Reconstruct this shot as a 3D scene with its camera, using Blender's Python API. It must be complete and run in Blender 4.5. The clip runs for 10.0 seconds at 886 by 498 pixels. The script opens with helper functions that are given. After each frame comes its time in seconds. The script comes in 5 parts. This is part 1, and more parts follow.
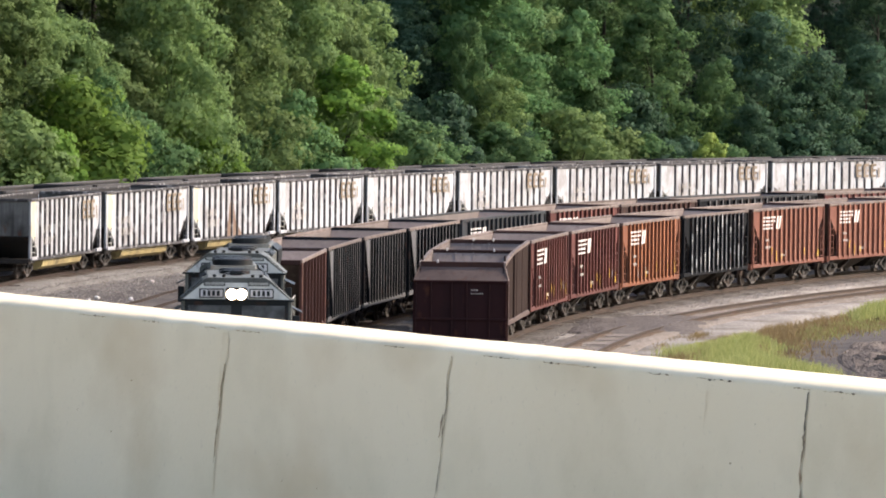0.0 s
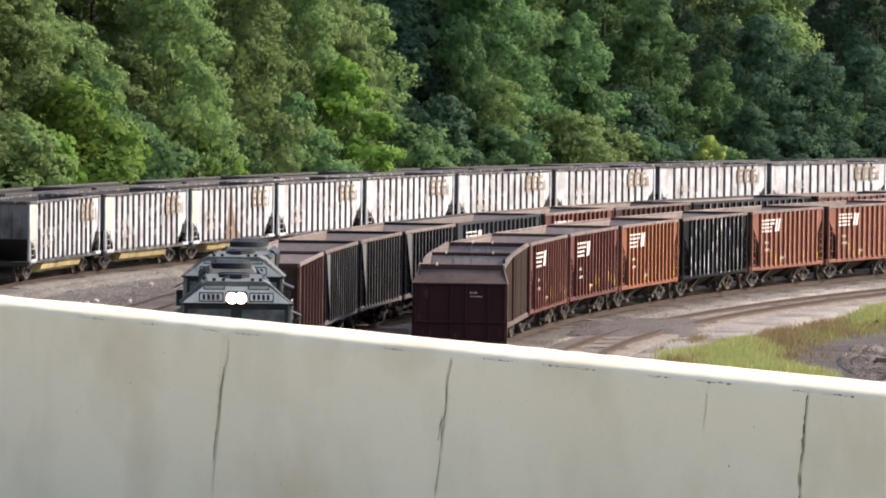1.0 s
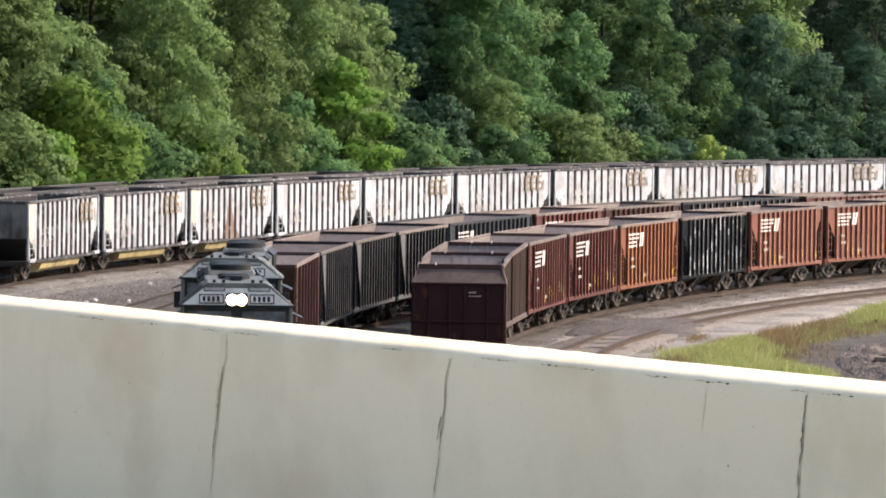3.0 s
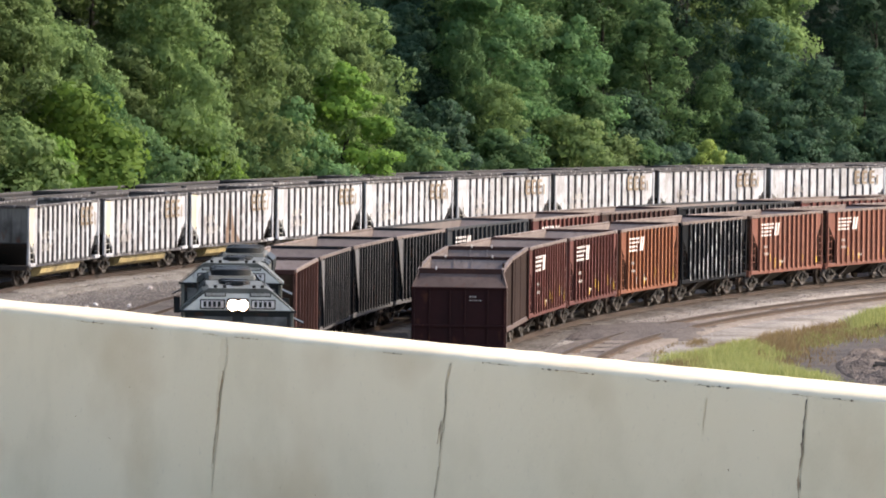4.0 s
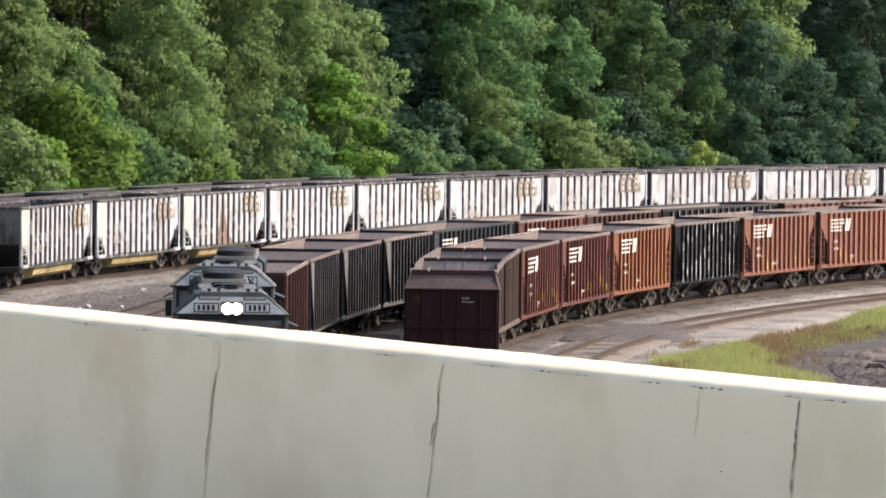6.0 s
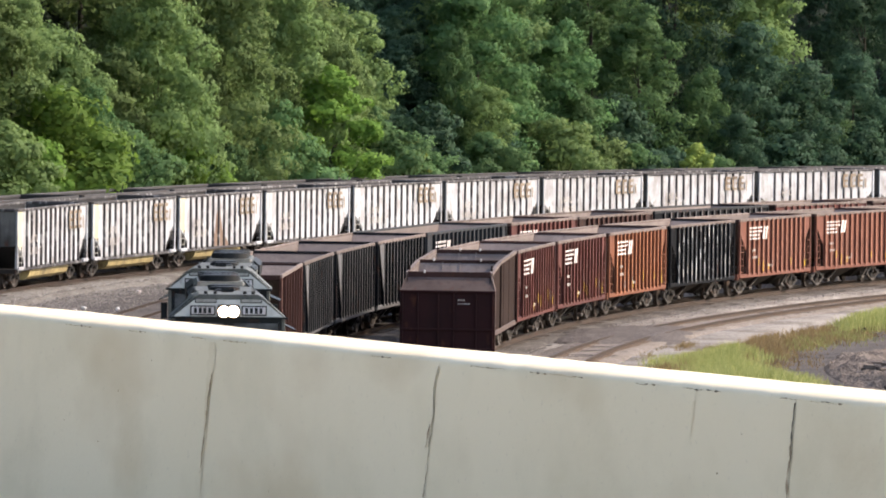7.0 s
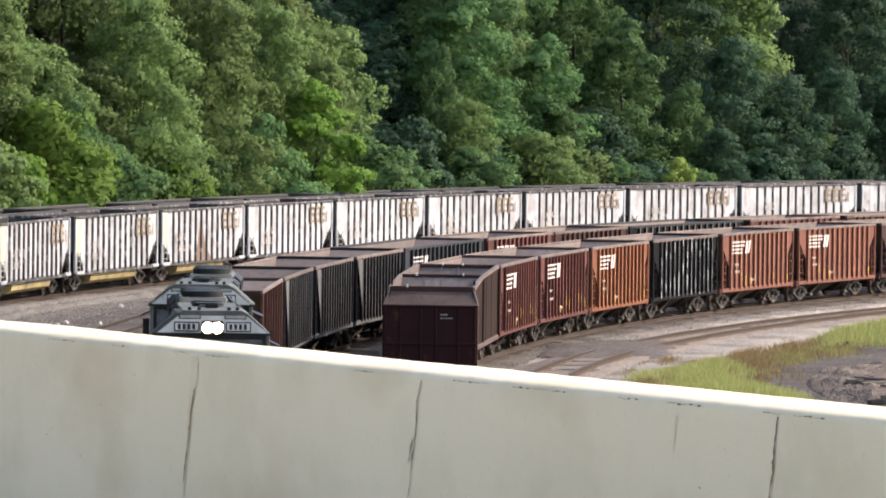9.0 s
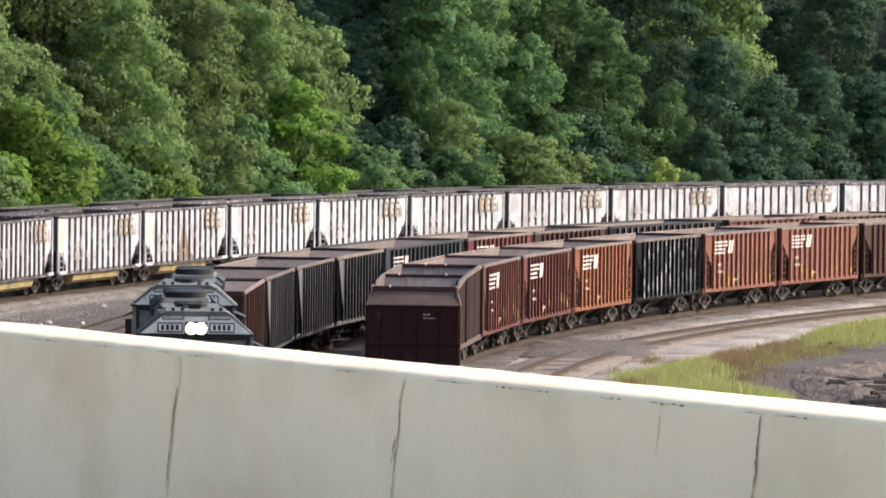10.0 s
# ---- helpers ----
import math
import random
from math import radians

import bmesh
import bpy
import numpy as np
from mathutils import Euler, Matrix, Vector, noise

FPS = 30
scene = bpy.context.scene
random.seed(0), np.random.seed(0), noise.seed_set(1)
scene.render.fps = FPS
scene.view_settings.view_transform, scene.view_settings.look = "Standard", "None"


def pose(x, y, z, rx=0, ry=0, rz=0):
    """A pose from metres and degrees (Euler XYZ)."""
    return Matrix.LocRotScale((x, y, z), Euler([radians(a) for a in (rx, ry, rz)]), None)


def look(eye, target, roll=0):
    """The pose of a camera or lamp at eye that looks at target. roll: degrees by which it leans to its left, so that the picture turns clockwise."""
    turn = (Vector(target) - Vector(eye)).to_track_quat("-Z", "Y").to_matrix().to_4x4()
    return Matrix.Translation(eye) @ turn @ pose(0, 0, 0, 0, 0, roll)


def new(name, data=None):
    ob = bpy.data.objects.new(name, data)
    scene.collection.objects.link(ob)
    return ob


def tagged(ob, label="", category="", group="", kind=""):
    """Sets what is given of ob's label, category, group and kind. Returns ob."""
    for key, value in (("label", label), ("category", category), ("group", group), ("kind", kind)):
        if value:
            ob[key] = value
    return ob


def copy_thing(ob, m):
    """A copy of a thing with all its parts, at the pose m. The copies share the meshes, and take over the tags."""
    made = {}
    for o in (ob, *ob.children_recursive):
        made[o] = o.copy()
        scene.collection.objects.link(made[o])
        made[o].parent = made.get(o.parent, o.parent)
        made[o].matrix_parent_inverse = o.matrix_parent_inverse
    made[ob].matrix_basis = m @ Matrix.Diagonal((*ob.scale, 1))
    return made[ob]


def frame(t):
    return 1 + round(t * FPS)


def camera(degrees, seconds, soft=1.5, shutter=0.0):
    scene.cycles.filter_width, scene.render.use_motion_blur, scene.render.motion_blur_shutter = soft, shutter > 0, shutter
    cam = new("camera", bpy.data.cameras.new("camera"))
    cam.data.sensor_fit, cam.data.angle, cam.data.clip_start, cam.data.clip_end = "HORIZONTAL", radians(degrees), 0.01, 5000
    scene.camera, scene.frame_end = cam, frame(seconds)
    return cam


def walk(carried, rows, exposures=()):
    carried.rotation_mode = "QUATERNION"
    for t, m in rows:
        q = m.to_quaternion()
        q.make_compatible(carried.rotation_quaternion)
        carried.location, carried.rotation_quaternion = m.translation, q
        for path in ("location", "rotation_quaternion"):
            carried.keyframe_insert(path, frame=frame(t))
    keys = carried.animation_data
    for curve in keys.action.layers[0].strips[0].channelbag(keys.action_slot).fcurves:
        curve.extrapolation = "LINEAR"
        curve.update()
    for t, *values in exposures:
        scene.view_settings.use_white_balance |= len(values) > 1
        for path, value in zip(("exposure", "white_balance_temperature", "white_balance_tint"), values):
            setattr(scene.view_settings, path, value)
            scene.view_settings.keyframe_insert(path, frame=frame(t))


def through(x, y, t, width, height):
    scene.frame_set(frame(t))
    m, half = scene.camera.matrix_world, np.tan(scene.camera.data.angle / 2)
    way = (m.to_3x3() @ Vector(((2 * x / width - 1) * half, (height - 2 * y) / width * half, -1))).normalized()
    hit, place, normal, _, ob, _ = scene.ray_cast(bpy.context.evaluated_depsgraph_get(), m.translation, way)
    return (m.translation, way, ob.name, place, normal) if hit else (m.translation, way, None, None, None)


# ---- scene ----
cam = camera(7.516, 10.0, soft=1.9)

EYE = Vector((0.0, 0.0, 11.095))
# seconds, turn to the right and turn upwards, both in units of 1/11936 rad
TURNS = [(0.0, 0.0, 0.0), (0.5, 12.6, 4.9), (1.0, 1.6, 4.8), (1.5, 1.5, 6.0), (2.0, 9.0, 3.0), (2.5, 5.0, 1.7),
         (4.0, 2.8, 11.9), (4.5, 4.6, 12.0), (5.0, 10.9, 13.4), (5.5, 12.4, 13.5), (7.0, 23.2, 18.2),
         (7.5, 19.1, 13.8), (8.0, 15.3, 15.1), (8.5, 21.5, 33.4), (9.0, 53.7, 44.1), (9.5, 73.2, 43.1), (10.0, 84.2, 44.4)]


def aim(right, up):
    yaw, tip = right / 11936, -0.030984 + up / 11936
    return EYE + 300 * Vector((math.sin(yaw) * math.cos(tip), math.cos(yaw) * math.cos(tip), math.sin(tip)))


walk(cam, [(t, look(EYE, aim(r, u), 0.666)) for t, r, u in TURNS], [(0.0, 1.14, 7600, 16), (10.0, 1.14, 7600, 16)])

# ---- world and sun ----
SUN = Vector((0.79, 0.17, 0.58)).normalized()
world = bpy.data.worlds.new("world")
scene.world = world
world.use_nodes = True
nt = world.node_tree
sky = nt.nodes.new("ShaderNodeTexSky")
sky.sky_type = "NISHITA"
sky.sun_disc = False
sky.sun_elevation = math.asin(SUN.z)
sky.sun_rotation = math.atan2(SUN.x, SUN.y)
nt.links.new(sky.outputs[0], nt.nodes["Background"].inputs[0])
nt.nodes["Background"].inputs[1].default_value = 0.235
sun = new("sun", bpy.data.lights.new("sun", "SUN"))
sun.data.energy, sun.data.angle, sun.data.color = 3.35, radians(0.5), (1.0, 0.95, 0.88)
sun.matrix_world = look(SUN * 100, (0, 0, 0))


# ---- materials ----
def material(name):
    m = bpy.data.materials.new(name)
    m.use_nodes = True
    t = m.node_tree
    return m, t.nodes, t.links, t.nodes["Principled BSDF"]


def mixed(nodes, links, fac, a, b):
    n = nodes.new("ShaderNodeMix")
    n.data_type = "RGBA"
    if isinstance(fac, (int, float)):
        n.inputs[0].default_value = fac
    else:
        links.new(fac, n.inputs[0])
    for sock, v in ((n.inputs[6], a), (n.inputs[7], b)):
        if isinstance(v, tuple):
            sock.default_value = (*v, 1)
        else:
            links.new(v, sock)
    return n.outputs[2]


def noisy(nodes, links, scale, lo, hi, stretch=(1, 1, 1), coord="Object", detail=4, out=1.0, vary=True):
    tc = nodes.new("ShaderNodeTexCoord")
    mp = nodes.new("ShaderNodeMapping")
    mp.inputs["Scale"].default_value = stretch
    links.new(tc.outputs[coord], mp.inputs[0])
    if vary:
        info = nodes.new("ShaderNodeObjectInfo")
        shift = nodes.new("ShaderNodeVectorMath")
        shift.operation = "MULTIPLY"
        shift.inputs[1].default_value = (37.0, 91.0, 53.0)
        links.new(info.outputs["Random"], shift.inputs[0])
        links.new(shift.outputs[0], mp.inputs["Location"])
    nz = nodes.new("ShaderNodeTexNoise")
    nz.inputs["Scale"].default_value = scale
    nz.inputs["Detail"].default_value = detail
    links.new(mp.outputs[0], nz.inputs["Vector"])
    mr = nodes.new("ShaderNodeMapRange")
    mr.inputs[1].default_value, mr.inputs[2].default_value = lo, hi
    mr.inputs[4].default_value = out
    links.new(nz.outputs[0], mr.inputs[0])
    return mr.outputs[0]


def bumped(nodes, links, bsdf, height, strength, distance):
    b = nodes.new("ShaderNodeBump")
    b.inputs["Strength"].default_value, b.inputs["Distance"].default_value = strength, distance
    links.new(height, b.inputs["Height"])
    links.new(b.outputs[0], bsdf.inputs["Normal"])


def paint(name, colour, dirt, rust=(0.09, 0.035, 0.018), wear=0.6, rough=0.65, metal=0.0, spread=0.25, gloss=0.12, chips=(0.6, 0.72)):
    """Weathered paint on steel: blotches, running streaks, rust spots, and a tone that differs from car to car."""
    m, n, l, b = material(name)
    info = n.new("ShaderNodeObjectInfo")
    hv = n.new("ShaderNodeHueSaturation")
    hv.inputs["Color"].default_value = (*colour, 1)
    mr = n.new("ShaderNodeMapRange")
    mr.inputs[3].default_value, mr.inputs[4].default_value = 1 - spread, 1 + spread
    l.new(info.outputs["Random"], mr.inputs[0])
    l.new(mr.outputs[0], hv.inputs["Value"])
    c = mixed(n, l, noisy(n, l, 0.9, 0.42, 0.75, out=wear), hv.outputs[0], dirt)
    c = mixed(n, l, noisy(n, l, 2.2, 0.52, 0.78, (2.2, 2.2, 0.18), out=wear), c, dirt)
    c = mixed(n, l, noisy(n, l, 3.1, *chips, (1, 1, 0.5), out=0.8 * wear), c, rust)
    c = mixed(n, l, noisy(n, l, 22, 0.35, 0.8, out=0.25), c, dirt)
    l.new(c, b.inputs["Base Color"])
    b.inputs["Roughness"].default_value, b.inputs["Metallic"].default_value = rough, metal
    b.inputs["Specular IOR Level"].default_value = gloss
    bumped(n, l, b, noisy(n, l, 5, 0, 1), 0.25, 0.03)
    return m


RED = paint("oxide_red_paint", (0.105, 0.035, 0.030), (0.038, 0.019, 0.017), wear=0.75)
# RED_RIB, FADED_RIB and ORANGE_RIB put sunlight on rib edges into a lighter colour
RED_RIB = paint("sunlit_oxide_red_paint", (0.185, 0.070, 0.056), (0.065, 0.030, 0.025), (0.25, 0.17, 0.14), wear=0.6)
FADED = paint("faded_brown_red_paint", (0.160, 0.062, 0.044), (0.075, 0.035, 0.027), wear=0.6, spread=0.1)
FADED_RIB = paint("sunlit_brown_red_paint", (0.285, 0.125, 0.086), (0.12, 0.055, 0.040), (0.32, 0.20, 0.14), wear=0.55, spread=0.1)
ORANGE_RIB = paint("sunlit_orange_red_paint", (0.34, 0.135, 0.070), (0.14, 0.055, 0.033), (0.36, 0.24, 0.15), wear=0.55, spread=0.1)
ORANGE = paint("faded_orange_red_paint", (0.185, 0.068, 0.038), (0.075, 0.031, 0.021), wear=0.65, spread=0.1)
SIDE_WORN = paint("worn_red_brown_paint", (0.085, 0.038, 0.030), (0.045, 0.025, 0.021), wear=0.6)
BROWN = paint("brown_paint", (0.046, 0.021, 0.018), (0.026, 0.016, 0.014))
BLACK = paint("black_paint", (0.008, 0.009, 0.011), (0.014, 0.0135, 0.0135), wear=0.5, gloss=0.03)
GREY = paint("grey_black_paint", (0.028, 0.031, 0.035), (0.02, 0.019, 0.019))
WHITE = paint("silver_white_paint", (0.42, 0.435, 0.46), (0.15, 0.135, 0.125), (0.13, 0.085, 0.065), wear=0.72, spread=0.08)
# near-black tone paints the shadow lines of the ribs; white chips are wear
WHITE_RIB = paint("shadow_dark_chipped_paint", (0.064, 0.060, 0.062), (0.030, 0.027, 0.028), (0.45, 0.44, 0.43), wear=0.65, chips=(0.55, 0.64))
YELLOWED = paint("yellowed_white_paint", (0.52, 0.46, 0.29), (0.34, 0.29, 0.20), (0.45, 0.44, 0.42), wear=0.6, spread=0.05)
INSIDE = paint("worn_bare_steel_inside", (0.150, 0.118, 0.104), (0.070, 0.052, 0.046), (0.24, 0.20, 0.18), wear=0.7, gloss=0.4, rough=0.5)
COALED = paint("coal_stained_steel", (0.032, 0.031, 0.032), (0.018, 0.018, 0.018), wear=0.6)
RIM = paint("worn_top_chord", (0.150, 0.118, 0.106), (0.05, 0.036, 0.032), (0.30, 0.27, 0.25), wear=0.75)
# grey tone paints the sunlit rib edges of the black cars
BLACK_RIB = paint("sunlit_black_paint", (0.115, 0.112, 0.112), (0.045, 0.043, 0.044), (0.24, 0.23, 0.23), wear=0.7)
SCUFFED = paint("chalky_scuffed_black_paint", (0.135, 0.14, 0.15), (0.016, 0.017, 0.019), (0.70, 0.70, 0.71), wear=1.0, chips=(0.53, 0.61))
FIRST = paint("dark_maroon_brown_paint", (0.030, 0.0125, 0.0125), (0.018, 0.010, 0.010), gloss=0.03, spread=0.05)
CAP = paint("worn_dark_brown_steel", (0.102, 0.074, 0.066), (0.048, 0.034, 0.031), spread=0.1)
SIDE_BROWN = paint("dusty_brown_paint", (0.029, 0.020, 0.0175), (0.020, 0.014, 0.013), (0.055, 0.042, 0.036), wear=0.7, spread=0.05, rough=0.9, gloss=0.02)
# black sheet ends and sill edges, with the sunlight put into the colour
GUSSET = paint("sunlit_grey_paint", (0.115, 0.114, 0.116), (0.07, 0.068, 0.068), wear=0.5, spread=0.1)
STAIN = paint("brown_rust_stain", (0.115, 0.075, 0.055), (0.24, 0.18, 0.145), wear=0.7)
UNDER = paint("grimy_running_gear", (0.022, 0.018, 0.016), (0.05, 0.043, 0.037), wear=0.5)
FRAME_STEEL = paint("dusty_cast_steel", (0.075, 0.066, 0.060), (0.025, 0.022, 0.019), wear=0.9)
WHEEL = paint("worn_wheel_steel", (0.055, 0.042, 0.035), (0.03, 0.024, 0.021), rough=0.5)
TUB = paint("yellow_tan_paint", (0.37, 0.29, 0.14), (0.10, 0.08, 0.05), wear=0.9)
LOCO = paint("grey_locomotive_paint", (0.108, 0.110, 0.097), (0.042, 0.043, 0.039), wear=0.5, spread=0.05, rough=0.5)
LOCO_DARK = paint("sooty_black_paint", (0.012, 0.014, 0.016), (0.025, 0.025, 0.024), wear=0.5, rough=0.5)
LOCO_PALE = paint("pale_grey_paint", (0.34, 0.33, 0.295), (0.17, 0.165, 0.145), wear=0.6, rough=0.5, spread=0.05)
# paler than the cab: glare of sun and sky put into the panel's colour
LOCO_FRONT = paint("glare_grey_paint", (0.56, 0.55, 0.50), (0.32, 0.315, 0.29), wear=0.6, spread=0.03)
MARK = paint("white_stencil_paint", (0.60, 0.58, 0.56), (0.30, 0.22, 0.19), wear=0.6, spread=0.02)
MARK_RUST = paint("rusty_brown_stencil_paint", (0.145, 0.104, 0.072), (0.27, 0.225, 0.175), wear=0.8)
SOILED_RIM = paint("sooty_grey_paint", (0.058, 0.056, 0.056), (0.030, 0.028, 0.028), wear=0.6)
SOILED = paint("soiled_grey_paint", (0.115, 0.112, 0.106), (0.03, 0.028, 0.027), wear=0.9)
MARK_GREY = paint("grey_stencil_paint", (0.30, 0.27, 0.25), (0.40, 0.37, 0.34), wear=0.8)
YELLOW = paint("yellow_reflector_paint", (0.55, 0.34, 0.05), (0.4, 0.25, 0.08), wear=0.3)
RAIL = paint("rusty_rail_steel", (0.046, 0.032, 0.025), (0.030, 0.022, 0.018), rough=0.55)
TIE = paint("weathered_creosoted_wood", (0.085, 0.066, 0.054), (0.12, 0.10, 0.085), wear=0.7)

GLASS, _n, _l, _b = material("dark_window_glass")
_b.inputs["Base Color"].default_value = (0.012, 0.014, 0.016, 1)
_b.inputs["Roughness"].default_value = 0.08
# blotchy grey base colour stands in for sky reflected in the windscreen
SKY_GLASS, _n, _l, _b = material("sky_grey_window_glass")
_l.new(mixed(_n, _l, noisy(_n, _l, 3, 0.35, 0.7), (0.03, 0.032, 0.034), (0.095, 0.098, 0.10)), _b.inputs["Base Color"])
_b.inputs["Roughness"].default_value = 0.3
_b.inputs["Specular IOR Level"].default_value = 0.3
# weak warm emission that imitates the halo around the lit lens
HALO_RING, _n, _l, _b = material("warm_halo_ring")
_b.inputs["Emission Color"].default_value = (1.0, 0.52, 0.20, 1)
_b.inputs["Emission Strength"].default_value = 0.9
LAMP, _n, _l, _b = material("lit_headlight_glass")
_b.inputs["Emission Color"].default_value = (1.0, 0.90, 0.72, 1)
_b.inputs["Emission Strength"].default_value = 40


def stones(name, a, b_, c_, scale, bump):
    m, n, l, b = material(name)
    tc = n.new("ShaderNodeTexCoord")
    vo = n.new("ShaderNodeTexVoronoi")
    vo.inputs["Scale"].default_value = scale
    l.new(tc.outputs["Object"], vo.inputs["Vector"])
    sep = n.new("ShaderNodeSeparateColor")
    l.new(vo.outputs["Color"], sep.inputs[0])
    c = mixed(n, l, sep.outputs[0], a, b_)
    c = mixed(n, l, noisy(n, l, 0.30, 0.40, 0.60, out=0.9, vary=False), c, c_)
    c = mixed(n, l, noisy(n, l, 2.4, 0.5, 0.75, out=0.6), c, c_)
    c = mixed(n, l, noisy(n, l, 5.0, 0.52, 0.66, (1, 0.35, 1), out=0.55), c, b_)
    c = mixed(n, l, noisy(n, l, 4.0, 0.54, 0.68, (1.3, 0.3, 1), out=0.5), c, a)
    l.new(c, b.inputs["Base Color"])
    b.inputs["Roughness"].default_value = 0.95
    b.inputs["Specular IOR Level"].default_value = 0.06
    bumped(n, l, b, vo.outputs["Distance"], 0.9, bump)
    return m


BALLAST = stones("crushed_limestone_ballast", (0.315, 0.290, 0.260), (0.185, 0.167, 0.150), (0.13, 0.112, 0.098), 14, 0.04)
BALLAST_DIRTY = stones("dirty_ballast", (0.15, 0.135, 0.12), (0.06, 0.053, 0.048), (0.045, 0.038, 0.034), 9, 0.05)
BALLAST_GREY = stones("grey_worn_ballast", (0.195, 0.183, 0.166), (0.10, 0.093, 0.085), (0.085, 0.075, 0.066), 14, 0.03)
SOIL = stones("cinder_and_coal_soil", (0.072, 0.064, 0.061), (0.040, 0.036, 0.036), (0.100, 0.088, 0.080), 6, 0.06)
ROADWAY = stones("pale_bounce_concrete", (0.56, 0.54, 0.49), (0.50, 0.48, 0.43), (0.46, 0.44, 0.40), 60, 0.005)
# leaf litter, near-black because the wood's shade is put into its colour
LITTER = stones("shade_dark_leaf_litter", (0.010, 0.018, 0.010), (0.005, 0.010, 0.007), (0.010, 0.014, 0.010), 4, 0.1)
RUBBLE = stones("brown_broken_stone", (0.195, 0.160, 0.136), (0.085, 0.069, 0.059), (0.13, 0.105, 0.089), 9, 0.07)
OLD_WOOD = paint("rotten_dark_wood", (0.10, 0.082, 0.070), (0.05, 0.041, 0.036), wear=0.7)

CONCRETE, _n, _l, _b = material("weathered_concrete")
_c = mixed(_n, _l, noisy(_n, _l, 0.8, 0.4, 0.7, out=0.7), (0.612, 0.543, 0.392), (0.572, 0.500, 0.348))
_c = mixed(_n, _l, noisy(_n, _l, 3.2, 0.5, 0.72, (1, 1, 1), out=0.45), _c, (0.46, 0.405, 0.275))
_c = mixed(_n, _l, noisy(_n, _l, 1.3, 0.52, 0.72, (1, 1, 1.6), out=0.75), _c, (0.475, 0.385, 0.25))
_c = mixed(_n, _l, noisy(_n, _l, 2.0, 0.56, 0.75, (3, 3, 0.12), out=0.08), _c, (0.50, 0.43, 0.32))
_c = mixed(_n, _l, noisy(_n, _l, 60, 0.64, 0.74, out=0.22), _c, (0.30, 0.26, 0.21))
_l.new(_c, _b.inputs["Base Color"])
_b.inputs["Roughness"].default_value = 0.9
bumped(_n, _l, _b, noisy(_n, _l, 40, 0, 1), 0.3, 0.004)
CRACK, _n, _l, _b = material("dirt_in_cracks")
_l.new(mixed(_n, _l, noisy(_n, _l, 9, 0.4, 0.65), (0.055, 0.045, 0.035), (0.30, 0.22, 0.14)), _b.inputs["Base Color"])
_b.inputs["Roughness"].default_value = 1.0
RUN, _n, _l, _b = material("brown_rust_run_stain")
_l.new(mixed(_n, _l, noisy(_n, _l, 7, 0.35, 0.7), (0.535, 0.452, 0.305), (0.575, 0.505, 0.36)), _b.inputs["Base Color"])
_b.inputs["Roughness"].default_value = 0.95

RUST_LINE, _n, _l, _b = material("dark_brown_rust_line")
_l.new(mixed(_n, _l, noisy(_n, _l, 9, 0.4, 0.65), (0.12, 0.085, 0.055), (0.36, 0.25, 0.14)), _b.inputs["Base Color"])
_b.inputs["Roughness"].default_value = 1.0


def foliage(name, dark, light, through=0.42):
    m, n, l, b = material(name)
    geo = n.new("ShaderNodeNewGeometry")
    info = n.new("ShaderNodeObjectInfo")
    c = mixed(n, l, geo.outputs["Random Per Island"], dark, light)
    hv = n.new("ShaderNodeHueSaturation")
    mr = n.new("ShaderNodeMapRange")
    mr.inputs[3].default_value, mr.inputs[4].default_value = 0.75, 1.25
    l.new(info.outputs["Random"], mr.inputs[0])
    l.new(mr.outputs[0], hv.inputs["Value"])
    mh = n.new("ShaderNodeMapRange")
    mh.inputs[3].default_value, mh.inputs[4].default_value = 0.488, 0.506
    l.new(info.outputs["Random"], mh.inputs[0])
    l.new(mh.outputs[0], hv.inputs["Hue"])
    l.new(c, hv.inputs["Color"])
    l.new(hv.outputs[0], b.inputs["Base Color"])
    b.inputs["Roughness"].default_value = 0.75
    b.inputs["Specular IOR Level"].default_value = 0.15
    tr = n.new("ShaderNodeBsdfTranslucent")
    l.new(hv.outputs[0], tr.inputs[0])
    mx = n.new("ShaderNodeMixShader")
    mx.inputs[0].default_value = through
    l.new(b.outputs[0], mx.inputs[1])
    l.new(tr.outputs[0], mx.inputs[2])
    l.new(mx.outputs[0], n["Material Output"].inputs[0])
    return m


LEAF_OLIVE = foliage("olive_green_leaves", (0.092, 0.150, 0.050), (0.134, 0.200, 0.075), 0.5)
LEAF_GREEN = foliage("mid_green_leaves", (0.060, 0.132, 0.051), (0.092, 0.170, 0.067), 0.5)
LEAF_BRIGHT = foliage("bright_green_leaves", (0.094, 0.198, 0.036), (0.140, 0.255, 0.052), 0.5)
LEAF_DEEP = foliage("deep_green_leaves", (0.032, 0.075, 0.045), (0.052, 0.102, 0.058), 0.5)
LEAF_YELLOW = foliage("yellow_green_leaves", (0.16, 0.23, 0.05), (0.25, 0.31, 0.09))
GRASS = foliage("grass_blades", (0.16, 0.20, 0.060), (0.36, 0.36, 0.15))
WEED = foliage("dry_weeds", (0.16, 0.115, 0.060), (0.27, 0.205, 0.10))
RUSTY_SOIL = stones("rust_brown_dirt", (0.125, 0.088, 0.062), (0.065, 0.047, 0.036), (0.09, 0.065, 0.048), 9, 0.05)
DULL_STONE = stones("grey_brown_gravel", (0.235, 0.205, 0.18), (0.12, 0.10, 0.088), (0.15, 0.125, 0.105), 9, 0.05)
DARK_SOIL = stones("dark_cinder_dirt", (0.135, 0.115, 0.105), (0.07, 0.06, 0.055), (0.09, 0.077, 0.069), 9, 0.05)
